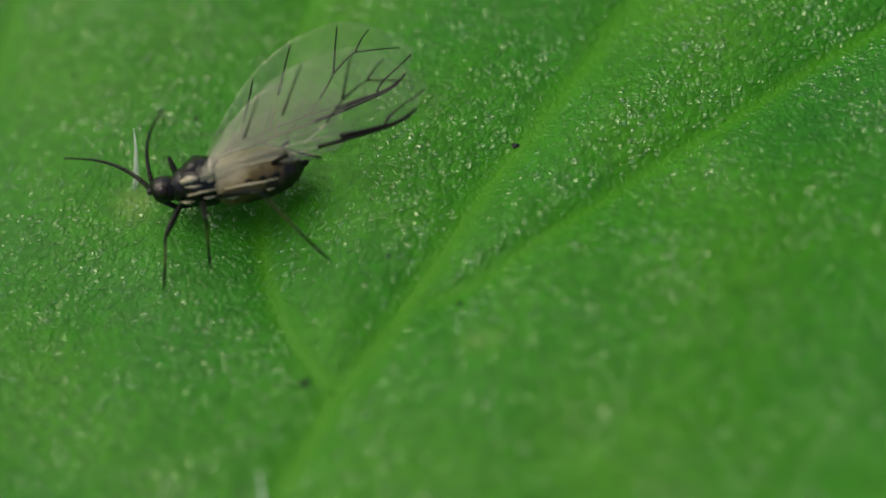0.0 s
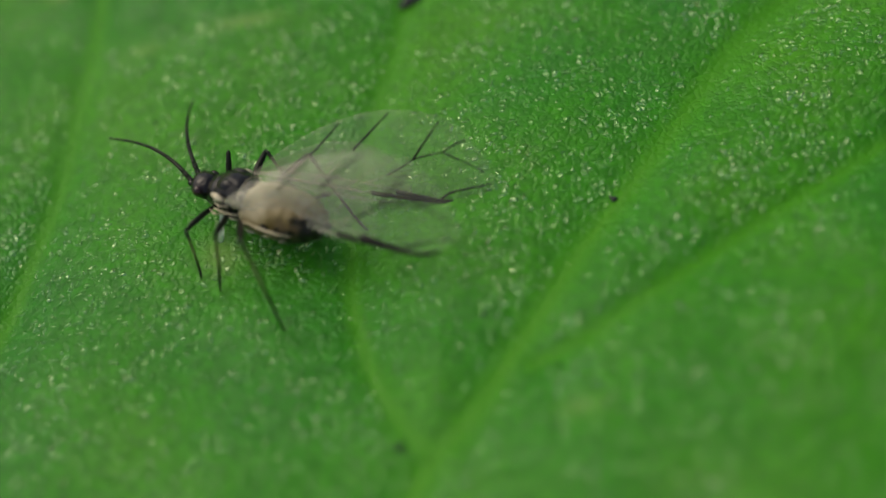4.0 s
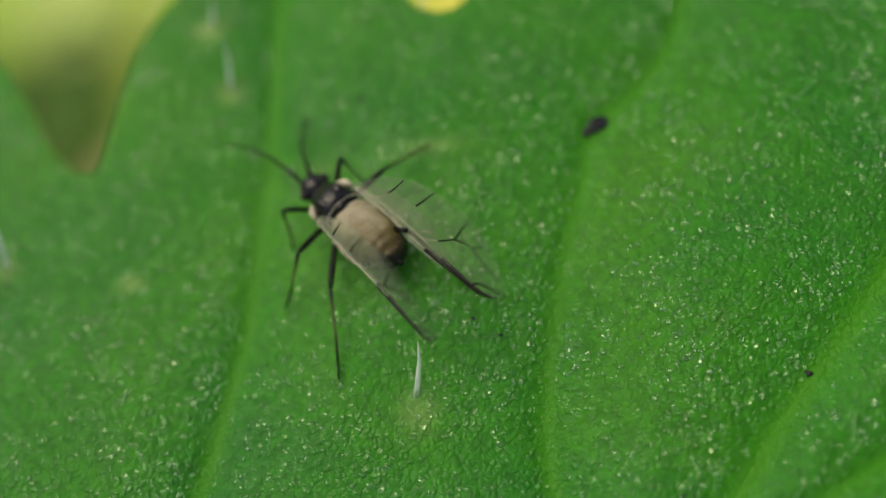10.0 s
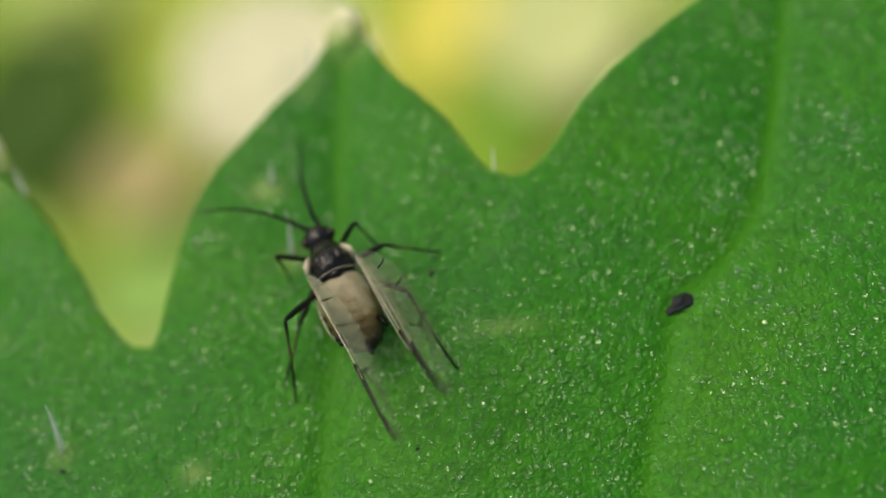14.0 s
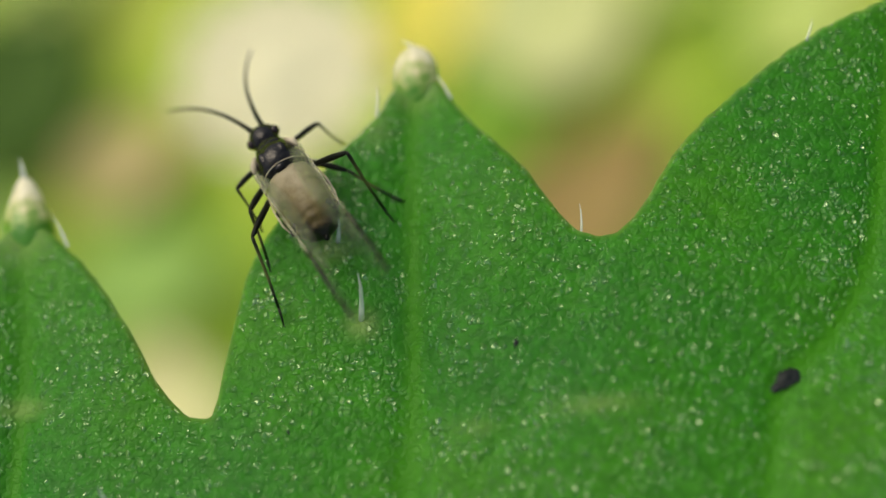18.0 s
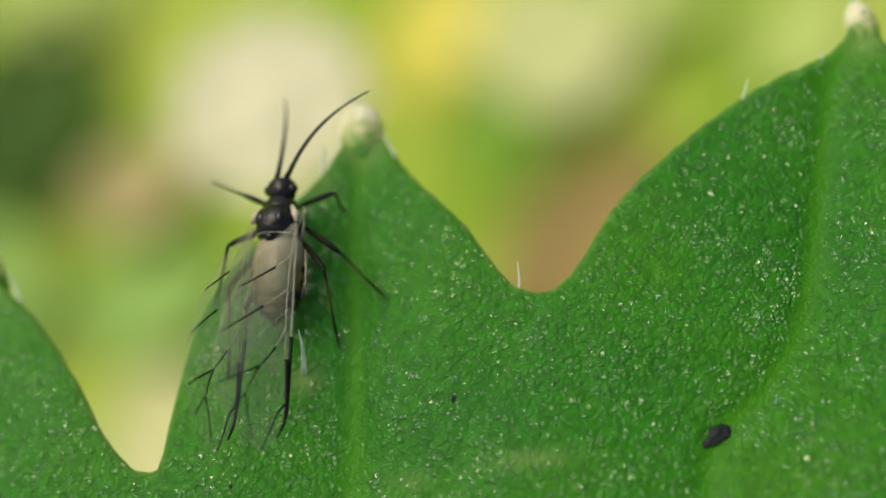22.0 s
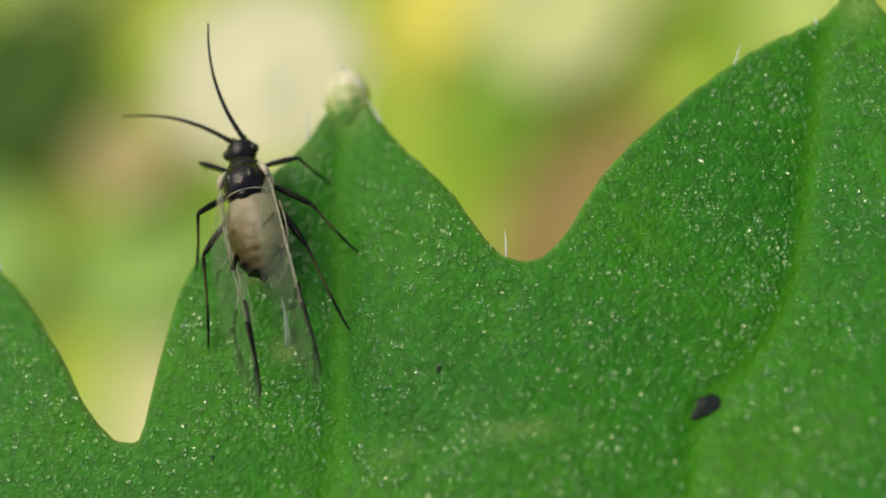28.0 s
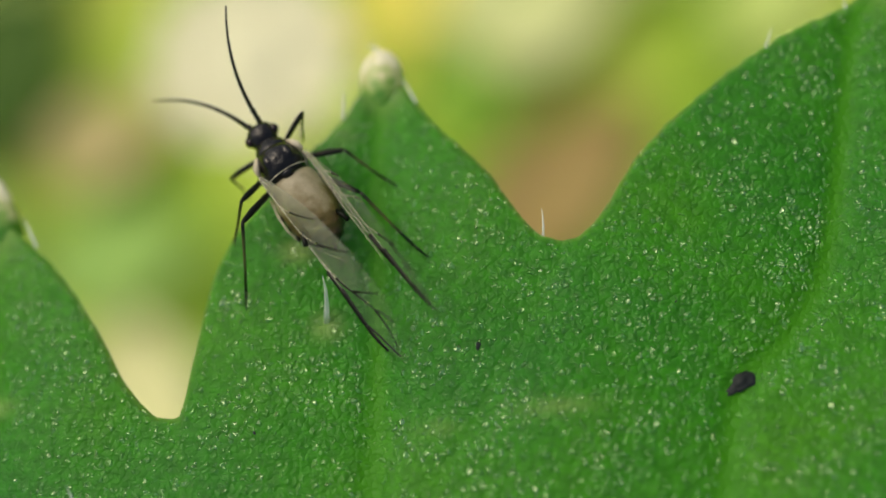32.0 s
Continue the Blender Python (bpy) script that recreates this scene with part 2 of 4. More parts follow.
M_LEAF = leaf_material()
M_VEIN = mottled("leaf_vein", [(0.3, (0.042, 0.200, 0.002)), (0.7, (0.060, 0.238, 0.003))], 1500.0, 0.5, 0.2, 0.00001, 9000.0)
M_TIP = gland_material()
M_BRISTLE = see_through("glassy_bristle", (0.90, 0.95, 0.84), 0.46, 0.12)
M_SCAR = mottled("brown_scar", [(0.3, (0.02, 0.015, 0.008)), (0.7, (0.08, 0.055, 0.02))], 4000.0, 0.6)
M_FRASS = mottled("dark_speck", [(0.3, (0.008, 0.011, 0.010)), (0.7, (0.028, 0.034, 0.032))], 6000.0, 0.6, 0.2, 0.00002, 12000.0)
M_BLACK = mottled("black_chitin", [(0.35, (0.0035, 0.0033, 0.0035)), (0.7, (0.011, 0.010, 0.010))], 5000.0, 0.16, 0.34, 0.00004, 5000.0)
def shin_material():
    """Dark at the knee and the foot, thin and olive-brown between."""
    m, n, l, b = material("olive_shin", (0.02, 0.02, 0.01), 0.3, 0.3)
    co = n.new("ShaderNodeTexCoord")
    sep, t, add = n.new("ShaderNodeSeparateXYZ"), noise_tex(n, l, 5000.0, 3.0, co.outputs["Object"]), n.new("ShaderNodeMath")
    l.new(co.outputs["Generated"], sep.inputs[0])
    add.operation = "MULTIPLY_ADD"
    l.new(t.outputs["Fac"], add.inputs[0])
    add.inputs[1].default_value = 0.16
    l.new(sep.outputs[0], add.inputs[2])
    r = ramp(n, [(0.16, (0.004, 0.005, 0.003)), (0.34, (0.055, 0.065, 0.016)), (0.62, (0.075, 0.085, 0.020)), (0.86, (0.004, 0.005, 0.003))])
    l.new(add.outputs[0], r.inputs[0])
    l.new(r.outputs[0], b.inputs["Base Color"])
    return m


M_SHIN = shin_material()
M_LEG = mottled("dark_leg", [(0.3, (0.003, 0.0045, 0.0034)), (0.75, (0.011, 0.012, 0.008))], 3500.0, 0.32, 0.14)
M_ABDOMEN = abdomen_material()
M_PALE = mottled("pale_cuticle", [(0.3, (0.36, 0.31, 0.20)), (0.7, (0.60, 0.54, 0.40))], 4000.0, 0.4)
M_EYE = mottled("dark_eye", [(0.3, (0.012, 0.006, 0.006)), (0.7, (0.03, 0.012, 0.01))], 15000.0, 0.12)
M_WING = membrane()
M_WVEIN = mottled("wing_vein", [(0.3, (0.003, 0.003, 0.003)), (0.8, (0.012, 0.010, 0.007))], 3000.0, 0.4, 0.2)
M_WVEIN_PALE = see_through("wing_vein_pale", (0.78, 0.72, 0.54), 0.26, 0.35)
M_STEM = mottled("green_stalk", [(0.3, (0.06, 0.17, 0.03)), (0.7, (0.10, 0.24, 0.04))], 500.0, 0.5)
M_GROUND = mottled("mossy_ground", [(0.30, (0.10, 0.20, 0.015)), (0.48, (0.30, 0.47, 0.04)), (0.62, (0.48, 0.58, 0.09)), (0.75, (0.34, 0.30, 0.10))], 45.0, 0.8, 0.2, 0.002, 260.0)
M_YELLOW = mottled("yellow_leaf", [(0.3, (0.70, 0.64, 0.09)), (0.7, (0.82, 0.76, 0.17))], 120.0, 0.55, 0.08)
M_ORANGE = mottled("withered_leaf", [(0.3, (0.29, 0.21, 0.065)), (0.7, (0.38, 0.285, 0.11))], 120.0, 0.6, 0.08)
M_PEACH = mottled("buff_leaf", [(0.3, (0.44, 0.38, 0.15)), (0.7, (0.54, 0.47, 0.22))], 120.0, 0.6, 0.08)
M_DARK = mottled("deep_green_leaf", [(0.3, (0.035, 0.085, 0.010)), (0.7, (0.065, 0.130, 0.018))], 120.0, 0.5, 0.08)
M_GREEN = mottled("fresh_green_leaf", [(0.3, (0.16, 0.33, 0.03)), (0.7, (0.24, 0.42, 0.05))], 120.0, 0.5, 0.08)
M_LIME = mottled("lime_leaf", [(0.3, (0.44, 0.58, 0.13)), (0.7, (0.58, 0.68, 0.21))], 120.0, 0.5, 0.08)
M_SPRING = mottled("spring_green_leaf", [(0.3, (0.24, 0.42, 0.08)), (0.7, (0.34, 0.52, 0.13))], 120.0, 0.5, 0.08)
M_CREAM = mottled("pale_yellow_leaf", [(0.3, (0.62, 0.63, 0.27)), (0.7, (0.74, 0.73, 0.38))], 120.0, 0.6, 0.08)
M_SAGE = mottled("pale_disc_leaf", [(0.3, (0.54, 0.60, 0.22)), (0.7, (0.66, 0.70, 0.33))], 120.0, 0.6, 0.08)
# cream that stands in for the brightness of a far, blurred glint
M_GLINT = mottled("glint_cream", [(0.3, (0.72, 0.71, 0.45)), (0.7, (0.82, 0.80, 0.55))], 90.0, 0.75, 0.3, 0.0004, 900.0)


# ---- mesh helpers ----
def thing(name, m, label, category, group="", kind=""):
    ob = new(name)
    ob.empty_display_size = 0.001
    ob.matrix_world = m
    return tagged(ob, label, category, group, kind)


def part(name, bm, mat, parent, label=""):
    """Links a bmesh drawn in millimetres as one mesh under its thing."""
    me = bpy.data.meshes.new(name)
    bmesh.ops.recalc_face_normals(bm, faces=bm.faces[:])
    bm.transform(Matrix.Scale(MM, 4))
    bm.to_mesh(me)
    bm.free()
    for p in me.polygons:
        p.use_smooth = True
    me.materials.append(mat)
    ob = new(name, me)
    ob.parent = parent
    return tagged(ob, label)


def tube(points, radii, sides=8, bm=None, flat=1.0, up=(0, 0, 1)):
    """A closed tube along points; flat squashes it towards up."""
    bm = bm or bmesh.new()
    pts = [Vector(p) for p in points]
    rings = []
    for i, p in enumerate(pts):
        d = (pts[min(i + 1, len(pts) - 1)] - pts[max(i - 1, 0)]).normalized()
        ref = Vector(up) if abs(d.dot(Vector(up))) < 0.95 else Vector((1, 0, 0))
        a = d.cross(ref).normalized()
        b = a.cross(d).normalized()
        rings.append([bm.verts.new(p + radii[i] * (math.cos(2 * math.pi * k / sides) * a + flat * math.sin(2 * math.pi * k / sides) * b)) for k in range(sides)])
    for r0, r1 in zip(rings, rings[1:]):
        for k in range(sides):
            bm.faces.new((r0[k], r0[(k + 1) % sides], r1[(k + 1) % sides], r1[k]))
    bm.faces.new(rings[0][::-1])
    bm.faces.new(rings[-1])
    return bm


def lathe(profile, sides=20, squash=1.0, belly=1.0, bm=None, at=(0, 0, 0), wobble=0.0):
    """A body along x from (x, radius, dz) rows; squash narrows y, belly flattens the underside."""
    bm = bm or bmesh.new()
    rings = []
    for x, r, dz in profile:
        ring = []
        for k in range(sides):
            a = 2 * math.pi * k / sides
            y, z = r * squash * math.cos(a), r * math.sin(a) * (belly if math.sin(a) < 0 else 1.0)
            w = 1 + wobble * noise.noise(Vector((x * 6, 3 * math.cos(a), 3 * math.sin(a))))
            ring.append(bm.verts.new((at[0] + x, at[1] + y * w, at[2] + z * w + dz)))
        rings.append(ring)
    for r0, r1 in zip(rings, rings[1:]):
        for k in range(sides):
            bm.faces.new((r0[k], r0[(k + 1) % sides], r1[(k + 1) % sides], r1[k]))
    bm.faces.new(rings[0][::-1])
    bm.faces.new(rings[-1])
    return bm


def egg(x0, x1, r, n=12, power=0.5):
    """Rows for lathe(): an egg from x0 to x1 with the greatest radius r."""
    rows = []
    for i in range(n + 1):
        u = i / n
        s = math.sin(math.pi * min(max(u, 0.015), 0.985)) ** power
        rows.append((x0 + (x1 - x0) * u, r * s, 0.0))
    return rows


# ---- the leaf: its margin, veins and relief ----
# each tooth: tip, shoulders on both sides, and the notch that follows
TEETH = [
    ((-18.4, -2.2), (-19.6, -3.4), (-17.5, -3.4), (-15.6, -6.3)),
    ((-12.4, 2.0), (-13.6, 0.7), (-11.5, 0.7), (-9.5, -2.6)),
    ((-6.45, 3.80), (-7.9, 1.7), (-5.45, 2.90), (-3.55, 0.2)),
    ((-0.05, 5.56), (-2.79, 2.40), (1.57, 3.64), (2.62, 2.42)),
    ((8.05, 6.75), (3.80, 3.62), (9.4, 5.0), (11.2, 3.4)),
    ((16.0, 6.6), (12.6, 4.9), (17.4, 5.0), (19.2, 2.6)),
    ((23.4, 3.0), (20.6, 3.2), (24.6, 1.4), (26.0, -1.6)),
]
KNOTS = [(-24.0, -12.0), (-21.0, -6.5)]
for tip, left, right, notch in TEETH:
    KNOTS += [left, tip, right, notch]
KNOTS += [(29.5, -7.0), (31.0, -12.0)]
KNOTS += [(-4.62, 1.68), (-4.03, 0.60), (-3.33, 0.24), (-3.12, 1.12), (-6.95, 3.1), (-6.0, 3.45), (-1.5, 4.06), (-0.62, 4.95), (-0.44, 5.30), (0.36, 5.30), (0.50, 5.04), (7.7, 6.25), (8.35, 6.1), (2.28, 2.58), (2.85, 2.45), (3.24, 2.82), (6.0, 5.38)]      # flanks of the notches
KNOTS.sort()
KX, KY = np.array([k[0] for k in KNOTS]), np.array([k[1] for k in KNOTS])


def _slopes():
    h, d = np.diff(KX), np.diff(KY) / np.diff(KX)
    m = np.zeros(len(KX))
    for i in range(1, len(KX) - 1):
        if d[i - 1] * d[i] > 0:
            w1, w2 = 2 * h[i] + h[i - 1], h[i] + 2 * h[i - 1]
            m[i] = (w1 + w2) / (w1 / d[i - 1] + w2 / d[i])
    m[0], m[-1] = d[0], d[-1]
    return m


KM = _slopes()


def margin(x):
    """Height of the toothed margin over the plan's x axis."""
    x = np.clip(x, KX[0], KX[-1])
    i = np.clip(np.searchsorted(KX, x) - 1, 0, len(KX) - 2)
    h = KX[i + 1] - KX[i]
    s = (x - KX[i]) / h
    return ((1 + 2 * s) * (1 - s) ** 2 * KY[i] + s * (1 - s) ** 2 * h * KM[i]
            + s * s * (3 - 2 * s) * KY[i + 1] + s * s * (s - 1) * h * KM[i + 1]
            + 0.018 * np.sin(9.1 * x) * np.sin(4.3 * x + 1.0) + 0.010 * np.sin(23.0 * x + 2.0))


def smooth_path(ctrl, step=0.25):
    """A rounded line through control points on the plan."""
    c = [Vector((*p, 0)) for p in ctrl]
    c = [2 * c[0] - c[1]] + c + [2 * c[-1] - c[-2]]
    out = []
    for a, b, d, e in zip(c, c[1:], c[2:], c[3:]):
        n = max(2, int((d - b).length / step))
        for k in range(n):
            t = k / n
            out.append(0.5 * ((2 * b) + (d - a) * t + (2 * a - 5 * b + 4 * d - e) * t * t + (3 * b - a - 3 * d + e) * t ** 3))
    return [(v.x, v.y) for v in out + [c[-2]]]


# veins: half width, then where they run, tip to base
LARGE_VEINS = [
    ("tooth_vein", 0.15, [(-0.06, 5.3), (-0.2, 3.6), (-0.28, 1.0), (-0.40, -0.6), (-0.56, -1.8), (-0.72, -3.0), (-1.10, -4.4), (-1.45, -5.6), (-2.8, -9.5), (-5.0, -15.0), (-6.0, -24.0)]),
    ("side_vein", 0.14, [(8.0, 6.3), (7.46, 5.7), (6.95, 3.6), (6.45, 1.75), (5.7, 0.6), (5.0, 0.0), (4.64, -1.3), (4.33, -2.3), (4.0, -3.9), (3.86, -5.3), (4.07, -6.55), (4.44, -7.40), (4.90, -8.17)]),
    ("main_vein", 0.20, [(16.0, 6.3), (13.6, 1.2), (11.05, -0.95), (10.1, -1.75), (9.4, -2.55), (8.2, -4.05), (7.34, -5.05), (6.75, -5.87), (6.12, -6.70), (5.5, -7.55), (4.90, -8.15), (4.42, -9.0), (3.4, -10.6), (0.5, -15.5), (-4.0, -24.0)]),
]
SMALL_VEINS = [
    ("branch_vein", 0.12, [(23.0, 2.4), (17.5, -1.2), (13.3, -3.25), (12.1, -3.85), (10.6, -4.7), (9.72, -5.16), (8.05, -6.13), (7.18, -6.6), (6.3, -6.95)]),
    ("tooth_vein", 0.13, [(-6.4, 3.6), (-6.3, 1.0), (-6.5, -2.0), (-7.4, -8.0), (-7.2, -16.0), (-6.4, -24.0)]),
    ("faint_vein", 0.08, [(3.1, 1.9), (3.3, 0.2), (3.4, -2.6), (3.9, -4.6)]),
    ("faint_vein", 0.07, [(2.6, 2.2), (1.4, 0.2), (0.2, -1.6), (-0.6, -2.4)]),
    ("faint_vein", 0.07, [(-3.4, 0.0), (-2.9, -2.2), (-1.9, -4.2), (-1.3, -4.9)]),
    ("faint_vein", 0.07, [(12.0, -7.6), (9.9, -8.6), (7.4, -9.8), (4.0, -10.4)]),
]
PATHS = [(name, w, np.array(smooth_path(c))) for name, w, c in LARGE_VEINS + SMALL_VEINS]


def vein_fields(x, y):
    """For arrays of places: the depth of the vein grooves, and how far a place counts as vein."""
    groove, tint, far = np.zeros_like(x), np.zeros_like(x), np.full_like(x, 9.0)
    for name, w, p in PATHS:
        best = np.full_like(x, 1e9)
        for a, b in zip(p, p[1:]):
            ab = b - a
            t = np.clip(((x - a[0]) * ab[0] + (y - a[1]) * ab[1]) / (ab @ ab), 0, 1)
            best = np.minimum(best, (x - a[0] - t * ab[0]) ** 2 + (y - a[1] - t * ab[1]) ** 2)
        d = np.sqrt(best)
        weight = 0.22 if name == "faint_vein" else 1.0
        groove = np.maximum(groove, weight * np.exp(-(d / (1.7 * w)) ** 2))
        tint = np.maximum(tint, weight * np.exp(-(d / (1.0 * w)) ** 2))
        far = far if name == "faint_vein" else np.minimum(far, d)
    return groove, tint, far


def relief(x, y, groove, far):
    """Height of the blade: swollen between the veins, gently waved, and rolled down at the tips."""
    puff = 0.16 * (1 - np.exp(-(far / 1.0) ** 2)) - 0.10
    wave = 0.10 * np.sin(0.55 * x + 0.3) * np.sin(0.42 * y + 1.1) + 0.035 * np.sin(1.9 * x + 0.7 * y) * np.sin(1.6 * y - 0.5 * x)
    sag = -0.0022 * np.maximum(0, np.hypot(x - 2, y + 2) - 12) ** 2
    return puff + wave - 0.09 * groove + sag


def leaf_z(x, y):
    g, _, f = vein_fields(np.array([float(x)]), np.array([float(y)]))
    return float(relief(np.array([float(x)]), np.array([float(y)]), g, f)[0])


def build_leaf():
    leaf = thing("serrated_leaf", mm(0, 0, 0), "broad green serrated leaf with pale tooth tips and sunken veins", "leaf")
    xs = np.concatenate([np.arange(-23.9, -8.6, 0.45), np.arange(-8.6, 14.6, 0.085), np.arange(14.6, 31.0, 0.45)])
    nx = len(xs)
    top = margin(xs)
    low = -12.0 - 16.0 * np.sqrt(np.clip(1 - ((xs - 3.5) / 27.6) ** 2, 0, 1))
    rows = [low + (np.minimum(-12.0, top - 0.2) - low) * s for s in np.linspace(0, 1, 14)[:-1]]
    base = np.minimum(-1.5, top - 0.6)
    start = np.minimum(-12.0, top - 0.2)
    rows += [start + (base - start) * s for s in np.linspace(0, 1, 100)[:-1]]
    rows += [base + (top - base) * s for s in np.linspace(0, 1, 70)]
    Y = np.array(rows)
    X = np.repeat(xs[None], len(rows), 0)
    g, tint, far = vein_fields(X.ravel(), Y.ravel())
    Z = relief(X.ravel(), Y.ravel(), g, far).reshape(X.shape)
    # a rounded rim: the skin bends down over the last tenth of a millimetre
    gap = np.maximum(0, top[None] - Y)
    slope = np.abs(np.gradient(top, xs))
    gap = gap / np.sqrt(1 + np.minimum(slope, 6.0)[None] ** 2)
    rim = np.clip(1 - gap / 0.14, 0, 1)
    half = 0.11 * np.sqrt(np.clip(1 - rim ** 2, 0.02, 1))
    ny = len(rows)
    up = np.stack([X, Y, Z - 0.11 + half], -1).reshape(-1, 3)
    down = np.stack([X, Y, Z - 0.11 - half], -1).reshape(-1, 3)
    idx = np.arange(nx * ny).reshape(ny, nx)
    q = np.stack([idx[:-1, :-1], idx[:-1, 1:], idx[1:, 1:], idx[1:, :-1]], -1).reshape(-1, 4)
    n = nx * ny
    ring = np.concatenate([idx[0, :], idx[1:, -1], idx[-1, -2::-1], idx[-2:0:-1, 0]])
    nxt = np.roll(ring, -1)
    side = np.stack([ring, ring + n, nxt + n, nxt], -1)
    faces = np.concatenate([q, q[:, ::-1] + n, side])
    me = bpy.data.meshes.new("blade")
    me.from_pydata((np.concatenate([up, down]) * MM).tolist(), [], faces.tolist())
    at = me.attributes.new("vein", "FLOAT", "POINT")
    at.data.foreach_set("value", np.concatenate([tint, tint]).astype(np.float32))
    # pale patches round the roots of the bristles, and two scratched streaks
    pale = np.zeros(n)
    for px, py, sx, sy, k in ((1.98, -4.50, 0.30, 0.32, 0.42), (-1.04, 1.42, 0.22, 0.2, 0.6), (-4.74, -1.5, 0.2, 0.2, 0.4), (-1.42, 2.66, 0.26, 0.17, 0.9), (-2.6, -1.95, 0.2, 0.14, 0.6), (2.35, -0.15, 0.55, 0.13, 0.35), (0.6, -0.3, 0.3, 0.12, 0.25), (-6.3, 0.6, 0.35, 0.16, 0.5), (-0.7, 4.6, 0.25, 0.3, 0.3), (-0.06, 5.50, 0.42, 0.48, 0.85), (-6.44, 3.75, 0.6, 0.65, 0.8), (8.04, 6.2, 0.32, 0.35, 0.5), (6.95, -7.75, 0.3, 0.15, 0.25)):
        pale = np.maximum(pale, k * np.exp(-((X.ravel() - px) / sx) ** 2 - ((Y.ravel() - py) / sy) ** 2))
    # light glowing at the thin margin, put into the colour as a pale rim
    pale = np.maximum(pale, 0.45 * rim.ravel() ** 2)
    at = me.attributes.new("pale", "FLOAT", "POINT")
    at.data.foreach_set("value", np.concatenate([pale, pale]).astype(np.float32))
    for p in me.polygons:
        p.use_smooth = True
    me.materials.append(M_LEAF)
    me.update()
    blade = new("blade", me)
    blade.parent = leaf

    for name, w, p in PATHS:
        if name == "faint_vein":
            continue
        pts, radii = [], []
        gg, _, ff = vein_fields(p[:, 0].copy(), p[:, 1].copy())
        zz = relief(p[:, 0], p[:, 1], gg, ff)
        count = len(p)
        for i, (x, y) in enumerate(p):
            pts.append((x, y, zz[i] - 0.025))
            radii.append(w * (0.45 + 0.75 * i / count) * 0.5)
        part("vein", tube(pts, radii, 8, None, 0.38), M_VEIN, leaf, "yellow-green leaf vein")

    # the swollen pale tips of the teeth, each with its spine
    for (x, y), lean, size, spine, fat in (((-0.05, 5.71), -2, 1.06, 0.06, 1.14), ((-6.44, 4.04), 4, 1.25, 0.24, 1.12), ((8.03, 6.62), 12, 0.85, 0.25, 1.0), ((-12.4, 2.1), 10, 1.0, 0.5, 1.0), ((16.0, 6.7), -8, 1.0, 0.5, 1.0)):
        z = leaf_z(x, y - 0.3) - (0.15 if size > 1.1 else 0.09)
        prof = [(-0.95, 0.04), (-0.80, 0.10), (-0.62, 0.18), (-0.45, 0.25), (-0.2, 0.305), (0.0, 0.285), (0.14, 0.24), (0.24, 0.18), (0.31, 0.11), (0.345, 0.03)]
        if size > 1.1:
            prof = [(-0.95, 0.06), (-0.80, 0.14), (-0.62, 0.23), (-0.45, 0.28), (-0.2, 0.27), (0.0, 0.21), (0.14, 0.16), (0.24, 0.12), (0.31, 0.08), (0.36, 0.03)]
        bm = lathe([(a * size, r * size * fat, 0.0) for a, r in prof], 22, 1.0, 0.75, None, (0, 0, 0), 0.09)
        for v in bm.verts:
            v.co.z *= 0.85
        knob = part("tip_gland", bm, M_TIP, leaf, "swollen cream-white gland on a tooth tip")
        knob.matrix_basis = pose(x * MM, y * MM, z * MM, 0, 0, 90 + lean) @ pose(0, 0, 0, 0, -11, 0)
        lean_by = 0.10 if spine < 0.1 else 0.01
        bm = tube([(0.28 * size, 0, 0.02), ((0.36 + spine * 0.5) * size, lean_by, 0.05), ((0.36 + spine) * size, lean_by * 2.2, 0.09)], [0.06, 0.030, 0.006], 8)
        part("spine", bm, M_BRISTLE, knob, "fine pointed glassy spine")

    # bristles: where they stand, where they point, their length and thickness
    def bristle(x, y, dx, dy, dz, length, r):
        z = leaf_z(x, y) - 0.03
        d = Vector((dx, dy, dz)).normalized() * length
        side = Vector((dy, -dx, 0)).normalized() * 0.05 * length if (dx or dy) else Vector((0.03, 0, 0))
        pts = [(x, y, z), tuple(Vector((x, y, z)) + 0.35 * d + 0.5 * side), tuple(Vector((x, y, z)) + 0.7 * d + 0.6 * side), tuple(Vector((x, y, z)) + d)]
        part("bristle", tube(pts, [r, r * 0.8, r * 0.5, r * 0.08], 8), M_BRISTLE, leaf, "short glassy bristle")

    bristle(-4.74, -1.45, 0.05, 0.45, 0.75, 1.05, 0.055)
    bristle(1.96, -4.25, 0.20, 0.70, 0.80, 0.95, 0.050)
    bristle(-1.04, 1.50, 0.10, 0.42, 0.75, 0.95, 0.050)
    bristle(-1.35, 2.75, 0.15, 0.40, 0.70, 0.55, 0.04)
    bristle(0.50, 5.02, -0.42, 0.80, 0.30, 0.48, 0.033)
    bristle(-0.68, 4.82, 0.10, 0.85, 0.35, 0.50, 0.030)
    bristle(-5.66, 3.15, -0.35, 0.85, 0.30, 0.55, 0.033)
    bristle(-7.05, 3.0, -0.25, 0.90, 0.30, 0.55, 0.030)
    bristle(2.34, 2.50, 0.02, 0.90, 0.35, 0.42, 0.021)
    bristle(6.02, 5.32, 0.32, 0.85, 0.30, 0.36, 0.021)
    bristle(7.35, 5.85, -0.1, 0.85, 0.30, 0.28, 0.018)
    bristle(8.55, 5.9, 0.3, 0.85, 0.30, 0.32, 0.021)
    bristle(3.86, -9.74, 0.05, 0.6, 0.6, 0.6, 0.045)

